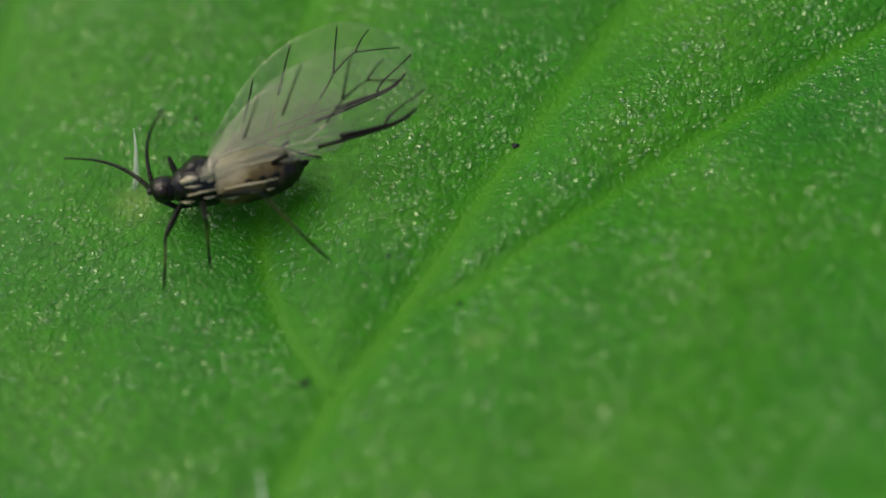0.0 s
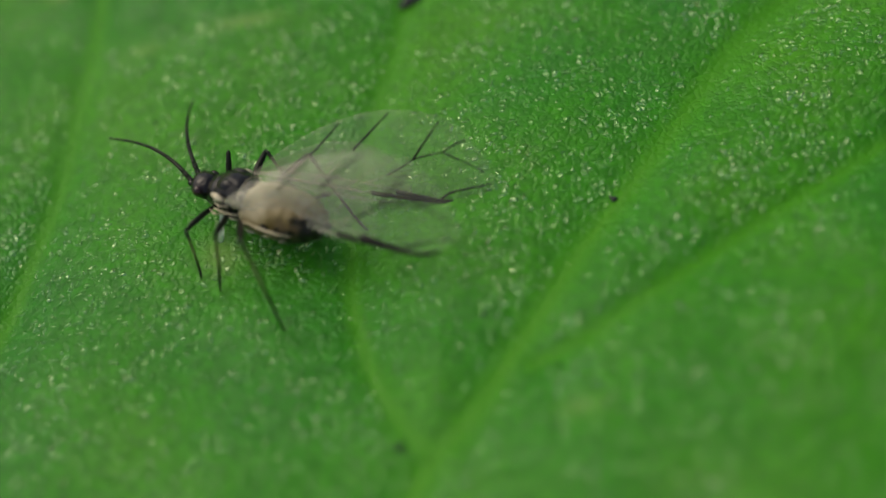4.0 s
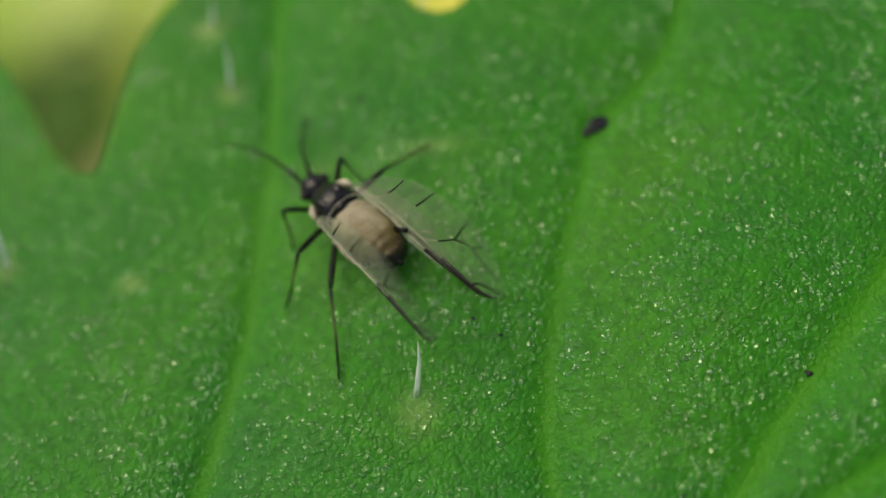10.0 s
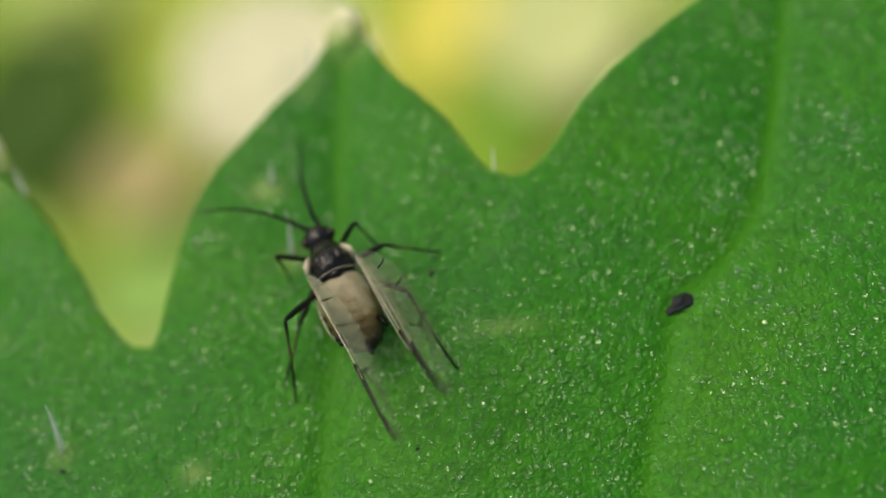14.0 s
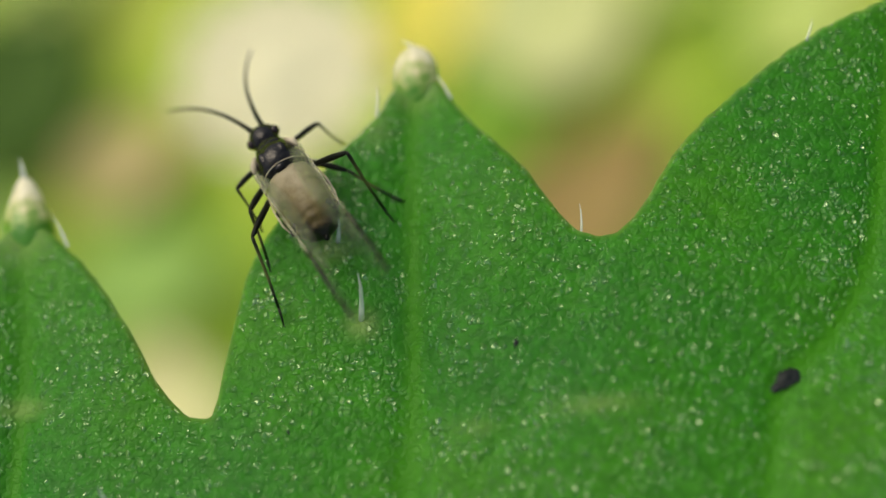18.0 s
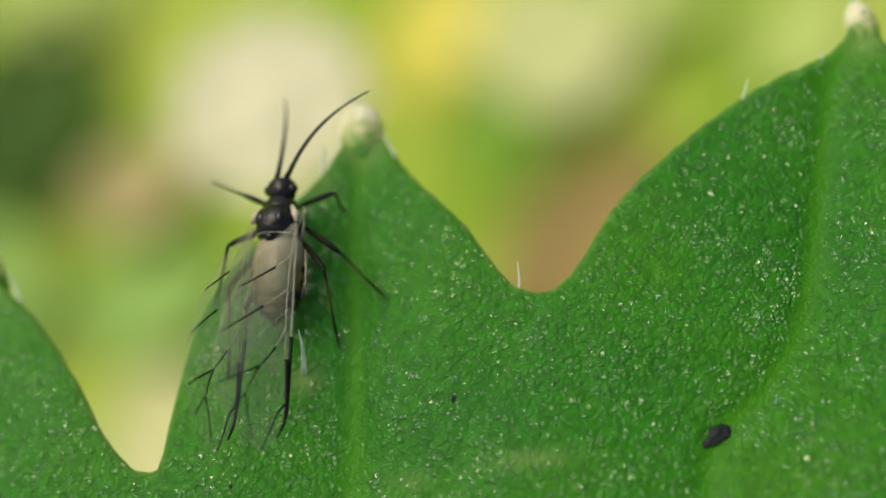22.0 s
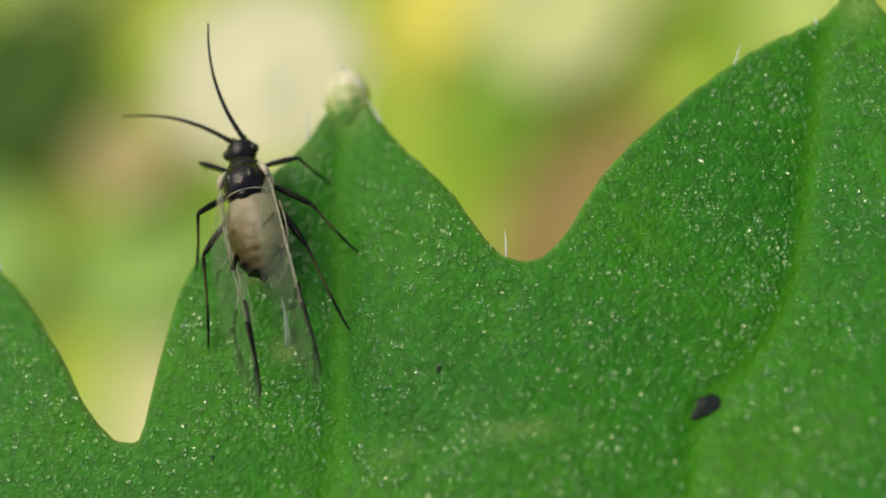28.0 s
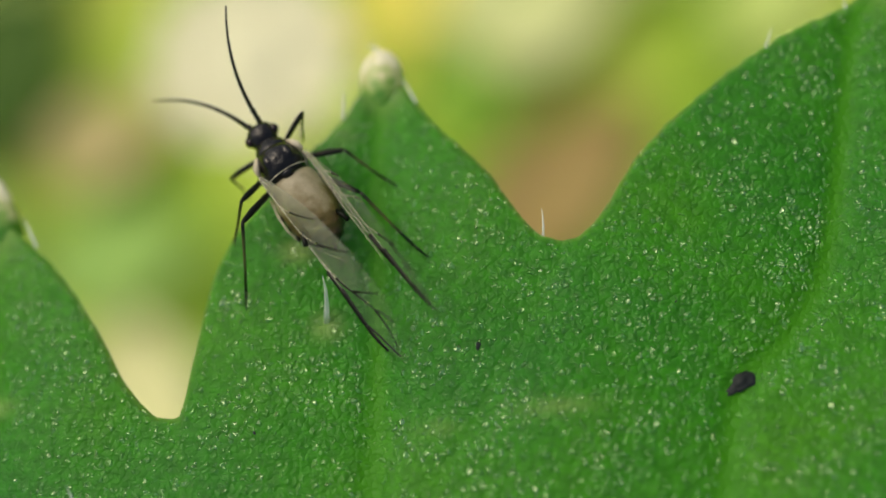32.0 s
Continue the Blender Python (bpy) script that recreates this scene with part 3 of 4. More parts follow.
    # a browned nick on the margin
    bm = tube([(4.24, 3.97, leaf_z(4.3, 3.9) - 0.08), (4.40, 4.13, leaf_z(4.46, 4.08) - 0.06), (4.58, 4.27, leaf_z(4.64, 4.2) - 0.06), (4.80, 4.46, leaf_z(4.86, 4.4) - 0.08)], [0.012, 0.034, 0.038, 0.012], 8, None, 0.8)
    part("scar", bm, M_SCAR, leaf, "brown dried nick on the margin")
    # the stalk carries the blade down to the ground
    z0 = leaf_z(-5.4, -25.0)
    bm = tube([(-4.6, -22.0, z0 + 0.1), (-5.6, -27.0, z0 - 0.9), (-7.0, -33.0, z0 - 6), (-9.0, -39.0, z0 - 22), (-10.0, -42.0, z0 - 55), (-10.5, -43.0, -LIFT - 0.5)], [0.5, 0.85, 1.0, 1.1, 1.3, 1.5], 14)
    part("stalk", bm, M_STEM, leaf, "long green leaf stalk")
    return leaf


build_leaf()


# ---- specks that lie on the leaf ----
def speck(name, x, y, rx, ry, rz, turn, label, seed):
    ob = thing(name, mm(x, y, leaf_z(x, y), 0, 0, turn), label, "speck")
    bm = bmesh.new()
    bmesh.ops.create_icosphere(bm, subdivisions=3, radius=1.0)
    for v in bm.verts:
        k = 1 + 0.55 * noise.noise(v.co * 1.5 + Vector((seed, 0, 0))) + 0.25 * noise.noise(v.co * 4.0 + Vector((seed, 2, 0)))
        taper = 1 - 0.55 * v.co.x
        v.co = Vector((v.co.x * rx * k, v.co.y * ry * k * taper, max(v.co.z, -0.3) * rz * k))
    part("crumb", bm, M_FRASS, ob)
    return ob


speck("frass_speck", 5.0, 0.07, 0.25, 0.13, 0.08, 215, "dark blue-black crumb stuck on a vein", 1.0)
for i, (x, y, s) in enumerate(((7.77, -4.42, 0.06), (4.47, -7.92, 0.07), (6.72, -7.05, 0.05), (5.76, -6.1, 0.03), (2.9, -3.1, 0.035), (3.3, -3.4, 0.03), (2.3, -9.72, 0.06), (1.25, 0.85, 0.05), (-2.15, -0.15, 0.03), (-4.7, -1.75, 0.05), (0.9, -1.9, 0.03), (4.2, 1.3, 0.02))):
    speck("dust_speck", x, y, s * 1.1, s * 0.7, s * 0.5, 37 * i, "tiny dark dust grain on the leaf", 3.0 + i)


# ---- the ground far below, and what lies on it ----
def build_ground():
    bm = bmesh.new()
    n = 120
    grid = [[bm.verts.new((0, 0, 0)) for _ in range(n + 1)] for _ in range(n + 1)]
    for i in range(n + 1):
        for j in range(n + 1):
            u, v = 2 * i / n - 1, 2 * j / n - 1
            x, y = math.copysign(60 * (math.exp(6.2 * abs(u)) - 1), u), math.copysign(60 * (math.exp(6.2 * abs(v)) - 1), v)
            near = math.exp(-(x * x + y * y) / 160.0 ** 2)
            grid[i][j].co = (x, y, -3.0 + near * 2.2 * noise.noise(Vector((x / 22, y / 22, 0))))
    for i in range(n):
        for j in range(n):
            bm.faces.new((grid[i][j], grid[i + 1][j], grid[i + 1][j + 1], grid[i][j + 1]))
    ob = part("ground", bm, M_GROUND, None)
    tagged(ob, "mossy yellow-green ground under the plant", "ground", "", "structure")
    return ob


build_ground()


def fallen_leaf(name, x, y, length, width, turn, mat, label, curl=1.2, raise_by=0.0):
    """A leaf lying on the ground: pointed oval, thick, folded a little along its rib."""
    ob = thing(name, pose(x * MM, y * MM, (-1.2 + raise_by) * MM, 0, 0, turn), label, "leaf", "leaves on the ground")
    bm = bmesh.new()
    nu, nv = 18, 8
    tops, lows = [], []
    for i in range(nu + 1):
        u = i / nu
        w = width / 2 * max(0.02, math.sin(math.pi * u ** 0.85) ** 0.8)
        rt, rl = [], []
        for j in range(nv + 1):
            v = 2 * j / nv - 1
            x0, y0 = length * (u - 0.5), w * v
            z0 = curl * (abs(v) ** 1.5) + 0.06 * length * (u - 0.5) ** 2 * 2 + 0.25 * noise.noise(Vector((x0 / 3, y0 / 3, x)))
            rt.append(bm.verts.new((x0, y0, z0 + 0.3)))
            rl.append(bm.verts.new((x0, y0, z0 - 0.1)))
        tops.append(rt)
        lows.append(rl)
    for i in range(nu):
        for j in range(nv):
            bm.faces.new((tops[i][j], tops[i + 1][j], tops[i + 1][j + 1], tops[i][j + 1]))
            bm.faces.new((lows[i][j], lows[i][j + 1], lows[i + 1][j + 1], lows[i + 1][j]))
        bm.faces.new((tops[i][0], lows[i][0], lows[i + 1][0], tops[i + 1][0]))
        bm.faces.new((tops[i][nv], tops[i + 1][nv], lows[i + 1][nv], lows[i][nv]))
    for e in (0, nu):
        for j in range(nv):
            bm.faces.new((tops[e][j], tops[e][j + 1], lows[e][j + 1], lows[e][j]))
    part("blade", bm, mat, ob)
    rib = tube([(length * (k / 8 - 0.58), 0, 0.35 + 0.06 * length * (k / 8 - 0.5) ** 2 * 2) for k in range(9)], [width * 0.035 * (1.1 - k / 9) for k in range(9)], 6)
    part("midrib", rib, mat, ob)
    return ob


def glint_flower(x, y, z, radius, petals=12):
    """A pale flower shape in place of a blurred bright glint, on an added stalk; z is its height over the leaf's plane.
    """
    h = z + LIFT
    ob = thing("glint_flower", pose(x * MM, y * MM, -1.0 * MM), "cream-white flower shape standing in for a blurred bright glint, on a thin stalk", "flower")
    part("stalk", tube([(6, 4, -1.5), (4, 3, h * 0.4), (1, 1, h * 0.8), (0, 0, h + 0.9)], [0.7, 0.6, 0.55, 0.6], 8), M_STEM, ob, "thin green stalk added to hold up the glint disc")
    part("glint_centre", lathe(egg(-0.4, 0.4, 1.0, 8), 16, 1.0, 1.0, None, (0, 0, 0)), M_GLINT, ob, "pale centre of the glint disc").matrix_basis = pose(0, 0, (h + 1.6) * MM, 0, 90, 0) @ Matrix.Scale(1.6, 4)
    for k in range(petals):
        bm = bmesh.new()
        nu, nv = 10, 4
        grid = []
        for layer in (0.10, -0.10):
            rows = []
            for i in range(nu + 1):
                u = i / nu
                w = radius * 0.30 * math.sin(math.pi * (0.12 + 0.80 * u)) ** 0.7
                rows.append([bm.verts.new((radius * (0.12 + 0.88 * u), w * (2 * j / nv - 1), layer + 0.9 * u * u * 0.6 + 0.25 * (2 * j / nv - 1) ** 2)) for j in range(nv + 1)])
            grid.append(rows)
        top, low = grid
        for i in range(nu):
            for j in range(nv):
                bm.faces.new((top[i][j], top[i + 1][j], top[i + 1][j + 1], top[i][j + 1]))
                bm.faces.new((low[i][j], low[i][j + 1], low[i + 1][j + 1], low[i + 1][j]))
            for j in (0, nv):
                bm.faces.new((top[i][j], low[i][j], low[i + 1][j], top[i + 1][j]))
        for i in (0, nu):
            for j in range(nv):
                bm.faces.new((top[i][j], top[i][j + 1], low[i][j + 1], low[i][j]))
        petal = part("petal", bm, M_GLINT, ob, "rounded cream-white petal of the glint disc")
        petal.matrix_basis = pose(0, 0, (h + 1.0 + 0.25 * (k % 2)) * MM, 0, -4, 360 / petals * k)
    return ob


glint_flower(-10.1, 24.3, -35.0, 4.5)
fallen_leaf("ground_leaf", -54.0, 66.5, 25, 17, 70, M_DARK, "deep green fallen leaf lying on moss")
fallen_leaf("ground_leaf", -41.5, 55.5, 14, 9, 30, M_PEACH, "buff dried leaf curled on the moss", 1.5, 1.2)
fallen_leaf("ground_leaf", -11.0, 69.5, 19, 12, 80, M_YELLOW, "bright yellow fallen leaf on the moss")
# round pale leaf put where a blurred disc of light shows
fallen_leaf("ground_leaf", 0.5, 66.0, 17, 16, 10, M_SAGE, "pale greyish-green leaf standing in for a blurred disc of light", 1.0, 1.8)
fallen_leaf("ground_leaf", 9.0, 72.0, 14, 9, 150, M_LIME, "lime-yellow young leaf close to the ground")
fallen_leaf("ground_leaf", 24.0, 65.0, 16, 10, 60, M_LIME, "lime-yellow broad leaf on the moss")
fallen_leaf("ground_leaf", 1.5, 46.5, 24, 12, 45, M_ORANGE, "orange-brown withered leaf on the ground", 1.4)
fallen_leaf("ground_leaf", -7.0, 58.0, 15, 8, 120, M_GREEN, "fresh green leaf lying on the moss", 1.0, 0.8)
fallen_leaf("ground_leaf", -38.0, 29.0, 18, 13, 100, M_CREAM, "pale yellow leaf low over the ground")
fallen_leaf("ground_leaf", -40.0, 43.5, 17, 11, 15, M_SPRING, "spring-green leaf beside a buff one", 1.0, 0.6)
fallen_leaf("ground_leaf", -57.0, 47.0, 18, 12, 100, M_SPRING, "spring-green leaf beside a deep green one", 1.0, 0.4)
fallen_leaf("ground_leaf", -52.0, 80.0, 18, 12, 0, M_LIME, "lime-yellow leaf on the moss")


# ---- the winged insect ----
def lift_body(x, y, yaw, roll=0.0, pitch=0.0, up=0.0):
    """Pose of the insect standing at (x, y); roll leans its back to its right side."""
    return mm(x, y, 0.03 + up) @ pose(0, 0, 0, 0, 0, yaw) @ pose(0, 0, 0, roll, 0, 0) @ pose(0, 0, 0, 0, -pitch, 0)


def build_body(insect):
    head = part("head", lathe([(0.78, 0.17, 0), (0.85, 0.20, 0), (0.94, 0.205, 0.005), (1.02, 0.20, 0.005), (1.08, 0.165, 0.0), (1.115, 0.09, 0.0)], 18, 1.12, 0.9, None, (0, 0, 0.58), 0.05), M_BLACK, insect, "glossy black head")
    for s in (1, -1):
        bm = lathe(egg(-0.085, 0.085, 0.09, 8), 14, 0.8, 0.9, None, (0.93, s * 0.215, 0.62))
        part("eye", bm, M_EYE, head, "round dark faceted eye")
        bm = lathe([(0, 0.045, 0), (0.06, 0.05, 0), (0.10, 0.035, 0)], 10, 1, 1, None, (1.08, s * 0.085, 0.62))
        part("antenna_socket", bm, M_BLACK, head)
    part("beak", tube([(1.0, 0, 0.42), (0.86, 0, 0.30), (0.62, 0, 0.24)], [0.05, 0.04, 0.015], 8), M_LEG, head, "slender beak folded under the head")
    bm = lathe([(0.50, 0.26, 0), (0.58, 0.285, 0.01), (0.66, 0.27, 0.01), (0.74, 0.235, 0.0), (0.80, 0.195, -0.01), (0.86, 0.15, 0)], 18, 1.0, 0.95, None, (0, 0, 0.57), 0.05)
    part("pronotum", bm, M_BLACK, insect, "black collar behind the head")
    bm = lathe([(0.06, 0.19, 0), (0.12, 0.29, 0.0), (0.22, 0.345, 0.01), (0.36, 0.355, 0.02), (0.48, 0.34, 0.02), (0.58, 0.305, 0.01), (0.68, 0.22, 0)], 22, 1.02, 1.15, None, (0, 0, 0.58), 0.06)
    thorax = part("thorax", bm, M_BLACK, insect, "domed glossy black thorax")
    for s in (1, -1):
        bm = lathe(egg(-0.19, 0.19, 0.14, 10), 14, 0.8, 0.7, None, (0.40, s * 0.16, 0.80))
        part("thorax_lobe", bm, M_BLACK, thorax)
        bm = tube([(0.62, s * 0.27, 0.70), (0.48, s * 0.36, 0.74), (0.36, s * 0.39, 0.74)], [0.03, 0.055, 0.03], 8)
        part("side_streak", tube([(0.58, s * 0.33, 0.50), (0.36, s * 0.395, 0.52), (0.12, s * 0.33, 0.50)], [0.012, 0.020, 0.010], 6), M_PALE, thorax, "cream streak on the flank")
        part("wing_socket", bm, M_PALE, thorax, "pale cream wing root")
        for x, z, l in ((0.60, 0.40, 0.10), (0.44, 0.62, 0.13), (0.30, 0.40, 0.12), (0.22, 0.64, 0.08)):
            y = 0.335 + 0.05 * math.sin(math.pi * min(1.0, (0.70 - x) / 0.5)) - 0.8 * abs(z - 0.56) ** 1.6
            part("side_streak", tube([(x + l, s * (y - 0.03), z + 0.02), (x, s * (y + 0.012), z), (x - l, s * (y - 0.02), z - 0.01)], [0.006, 0.020, 0.008], 6), M_PALE, thorax, "cream streak on the flank")
    part("thorax_rim", tube([(0.17, 0.36 * math.sin(a), 0.575 + 0.325 * math.cos(a)) for a in [(-1.25 + 0.25 * k) for k in range(11)]], [0.005] + [0.007] * 9 + [0.005], 6), M_PALE, thorax, "pale rear rim of the thorax")
    part("scutellum", lathe(egg(-0.09, 0.09, 0.11, 8), 12, 1.1, 0.5, None, (0.13, 0, 0.80)), M_BLACK, thorax)
    # abdomen: overlapping rings, with pale streaks along the flanks
    rings = [(0.16, 0.31), (0.04, 0.375), (-0.14, 0.40), (-0.32, 0.41), (-0.50, 0.41), (-0.68, 0.385), (-0.85, 0.325), (-0.99, 0.235), (-1.09, 0.13)]
    prof = []
    for (x0, r0), (x1, r1) in zip(rings, rings[1:]):
        prof += [(x0, r0 * 0.985, 0.0), (x0 - 0.03, r0, 0.0), ((x0 + x1) / 2, (r0 + r1) / 2 * 1.01, 0.0)]
    prof += [(-1.12, 0.07, 0), (-1.14, 0.02, 0)]
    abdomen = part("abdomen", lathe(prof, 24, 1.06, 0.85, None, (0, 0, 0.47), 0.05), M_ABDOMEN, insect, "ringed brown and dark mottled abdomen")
    part("tail", tube([(-1.08, 0, 0.48), (-1.17, 0, 0.50), (-1.22, 0, 0.515)], [0.06, 0.05, 0.012], 8), M_LEG, abdomen)
    for s in (1, -1):
        part("side_streak", tube([(0.02, s * 0.43, 0.50), (-0.25, s * 0.468, 0.50), (-0.55, s * 0.468, 0.48), (-0.78, s * 0.41, 0.47)], [0.010, 0.016, 0.014, 0.006], 6), M_PALE, abdomen, "cream streak on the flank")
        part("cornicle", tube([(-0.74, s * 0.30, 0.66), (-0.86, s * 0.34, 0.73), (-0.98, s * 0.37, 0.77)], [0.045, 0.035, 0.04], 8), M_LEG, abdomen, "dark tube on the abdomen")
        for x, l in ((-0.06, 0.10), (-0.34, 0.09), (-0.60, 0.07)):
            part("side_streak", tube([(x + l, s * 0.385, 0.345), (x, s * 0.412, 0.335), (x - l, s * 0.385, 0.33)], [0.005, 0.017, 0.006], 6), M_PALE, abdomen, "cream streak on the flank")
        for k, x in enumerate((-0.35, -0.55, -0.75)):
            part("side_plate", lathe(egg(-0.06, 0.06, 0.05, 6), 10, 0.6, 1.0, None, (x, s * (0.435 - 0.02 * k), 0.52)), M_LEG, abdomen, "dark spot on the flank")


def build_antenna(insect, s):
    """A thread of six joints along +x that bends outwards; the first joint carries the rest."""
    n, length = 30, 1.85

    def at(i):
        u = i / n
        return (length * u, -s * 0.34 * (u * (1 - u)) * length * 0.9, 0.10 * math.sin(math.pi * u)), 0.040 - 0.027 * u ** 0.8

    first = None
    for a, b in ((0, 2), (2, 4), (4, 11), (11, 17), (17, 22), (22, n)):
        pts, radii = [], []
        for i in range(a, b + 1):
            p, r = at(i)
            pts.append(p)
            radii.append(r * (1.18 if i == b and b < n else 0.9 if i == a else 1.0))
        if first is None:
            first = part("antenna", tube(pts, radii, 8), M_LEG, insect, "long thin black antenna")
        else:
            part("antenna_joint", tube(pts, radii, 8), M_LEG, first)
    return first


WING = 3.52


def wing_edge(u):
    """Front and rear edge of the fore wing at u along its length."""
    front = -0.07 * math.sin(math.pi * min(1, u * 0.95)) + 0.36 * max(0, (u - 0.80) / 0.20) ** 2.4
    rear = 1.22 * (math.sin(0.5 * math.pi * min(1, u / 0.62)) ** 0.85) if u < 0.68 else 1.22 - 0.82 * ((u - 0.68) / 0.32) ** 2.2
    return front, max(rear, front + 0.03)


def wing_point(u, v, s):
    f, r = wing_edge(u)
    y = f + (r - f) * v
    z = 0.10 * math.sin(math.pi * v) * math.sin(math.pi * min(1, u + 0.15)) + 0.012 * math.sin(9 * u + 5 * v)
    return (WING * u, s * y, z)


def build_wing(insect, s, length=1.0, name="fore_wing"):
    bm = bmesh.new()
    nu, nv = 30, 12
    k = length
    tops = [[bm.verts.new([c * k for c in wing_point(i / nu, j / nv, s)]) for j in range(nv + 1)] for i in range(nu + 1)]
    lows = [[bm.verts.new(v.co - Vector((0, 0, 0.006))) for v in row] for row in tops]
    for i in range(nu):
        for j in range(nv):
            bm.faces.new((tops[i][j], tops[i + 1][j], tops[i + 1][j + 1], tops[i][j + 1]))
            bm.faces.new((lows[i][j], lows[i][j + 1], lows[i + 1][j + 1], lows[i + 1][j]))
        for j in (0, nv):
            bm.faces.new((tops[i][j], lows[i][j], lows[i + 1][j], tops[i + 1][j]))
    for i in (0, nu):
        for j in range(nv):
            bm.faces.new((tops[i][j], tops[i][j + 1], lows[i][j + 1], lows[i][j]))
    wing = part(name, bm, M_WING, insect, "clear smoky membranous wing with dark veins")

    def vein(a, b, r, mat=M_WVEIN, mid=None, name="wing_vein", t0=0.0, t1=1.0):
        """A vein from a to b on the membrane, or its stretch from t0 to t1."""
        pts = []
        for i in range(9):
            t = t0 + (t1 - t0) * i / 8
            if mid:
                u = (1 - t) ** 2 * a[0] + 2 * t * (1 - t) * mid[0] + t * t * b[0]
                v = (1 - t) ** 2 * a[1] + 2 * t * (1 - t) * mid[1] + t * t * b[1]
            else:
                u, v = a[0] + (b[0] - a[0]) * t, a[1] + (b[1] - a[1]) * t
            p = wing_point(u, v, s)
            pts.append((p[0] * k, p[1] * k, p[2] * k - 0.003))
        part(name, tube(pts, [r * (1.1 - 0.5 * i / 8) for i in range(9)], 6), mat, wing)

    if name == "fore_wing":
        vein((0.0, 0.05), (0.50, 0.02), 0.019, M_WVEIN_PALE)
        vein((0.50, 0.02), (0.93, 0.0), 0.030)
        vein((0.02, 0.22), (0.60, 0.09), 0.015, M_WVEIN_PALE)
        vein((0.60, 0.07), (0.90, 0.02), 0.032, M_WVEIN, (0.74, 0.03), "wing_stigma")
        vein((0.79, 0.04), (0.985, 0.26), 0.017, M_WVEIN, (0.82, 0.21))
        for a, b, mid in (((0.15, 0.18), (0.33, 0.96), (0.20, 0.50)), ((0.30, 0.15), (0.53, 0.97), (0.38, 0.50)), ((0.46, 0.12), (0.65, 0.45), (0.56, 0.22))):
            vein(a, b, 0.014, M_WVEIN_PALE, mid, t1=0.5)     # pale near the root, dark towards the edge
            vein(a, b, 0.015, M_WVEIN, mid, t0=0.5)
        vein((0.65, 0.45), (0.74, 0.95), 0.015, M_WVEIN)
        vein((0.65, 0.45), (0.77, 0.60), 0.014, M_WVEIN)
        vein((0.77, 0.60), (0.86, 0.92), 0.012, M_WVEIN)
        vein((0.77, 0.60), (0.95, 0.66), 0.011, M_WVEIN, (0.86, 0.58))
    else:
        vein((0.0, 0.06), (0.92, 0.06), 0.012, M_WVEIN_PALE)
        vein((0.35, 0.10), (0.55, 0.9), 0.010, M_WVEIN_PALE)
        vein((0.55, 0.08), (0.80, 0.8), 0.010, M_WVEIN_PALE)
    return wing


LEGS = {   # hip (left side), thigh and shin lengths
    "front": ((0.70, 0.20, 0.40), 0.62, 0.78),
    "mid": ((0.42, 0.24, 0.36), 0.80, 1.00),
    "hind": ((0.20, 0.24, 0.36), 1.02, 1.42),
}


def build_leg(insect, kind):
    _, a, b = LEGS[kind]
    r = 0.040 if kind == "front" else 0.046
    bm = tube([(0, 0, 0), (0.06, 0, 0), (0.3 * a, 0, 0.01), (0.7 * a, 0, 0.012), (0.94 * a, 0, 0), (a, 0, 0)], [r * 0.7, r * 0.8, r * 1.05, r * 1.15, r * 0.85, r * 0.5], 8)
    thigh = part("leg", bm, M_LEG, insect, "thin black jointed leg")
    bm = tube([(0, 0, 0), (0.05 * b, 0, 0), (0.5 * b, 0, -0.012), (0.82 * b, 0, 0)], [r * 0.55, r * 0.62, r * 0.45, r * 0.5], 8)
    shin = part("shin", bm, M_SHIN, thigh, "thin olive-brown shin with dark ends")
    bm = tube([(0.80 * b, 0, 0), (0.90 * b, 0, 0.01), (b, 0, 0.03)], [r * 0.5, r * 0.45, r * 0.2], 8, bmesh.new())
    tube([(b * 0.985, 0.0, 0.03), (b * 1.015, 0.03, 0.035)], [r * 0.2, r * 0.08], 6, bm)
    part("foot", bm, M_LEG, thigh).parent = shin
    return thigh, shin


insect = thing("winged_insect", lift_body(3.6, -4.5, 180), "small black winged aphid with clear wings walking on the leaf", "insect")
build_body(insect)
antennae = [build_antenna(insect, s) for s in (1, -1)]
fore_wings = [build_wing(insect, s) for s in (1, -1)]
hind_wings = [build_wing(insect, s, 0.66, "hind_wing") for s in (1, -1)]
legs = [(kind, s, *build_leg(insect, kind)) for kind in LEGS for s in (1, -1)]


# ---- what moves ----
def aimed(base, yaw, lift):
    """Pose at base (millimetres, in the insect's space) with +x along yaw and lift."""
    return pose(base[0] * MM, base[1] * MM, base[2] * MM, 0, -lift, yaw)


def winged(s, yaw, lift, roof, drop=0.0):
    """Pose of a wing: the way its length runs, and how steeply its chord rises like a roof."""
    base = Vector((0.33, s * 0.38, 0.74 - drop)) * MM
    a, b = radians(yaw), radians(lift)
    x = Vector((math.cos(a) * math.cos(b), math.sin(a) * math.cos(b), math.sin(b)))
    chord = Vector((0, -s * math.cos(radians(roof)), math.sin(radians(roof))))
    y = s * (chord - chord.dot(x) * x).normalized()
    z = x.cross(y)
    return Matrix.Translation(base) @ Matrix((x, y, z)).transposed().to_4x4()


def between(rows, t):
    """The pose at t on a keyed path."""
    for (t0, a), (t1, b) in zip(rows, rows[1:]):
        if t <= t1:
            return a.lerp(b, max(0.0, (t - t0) / (t1 - t0)))
    return rows[-1][1]


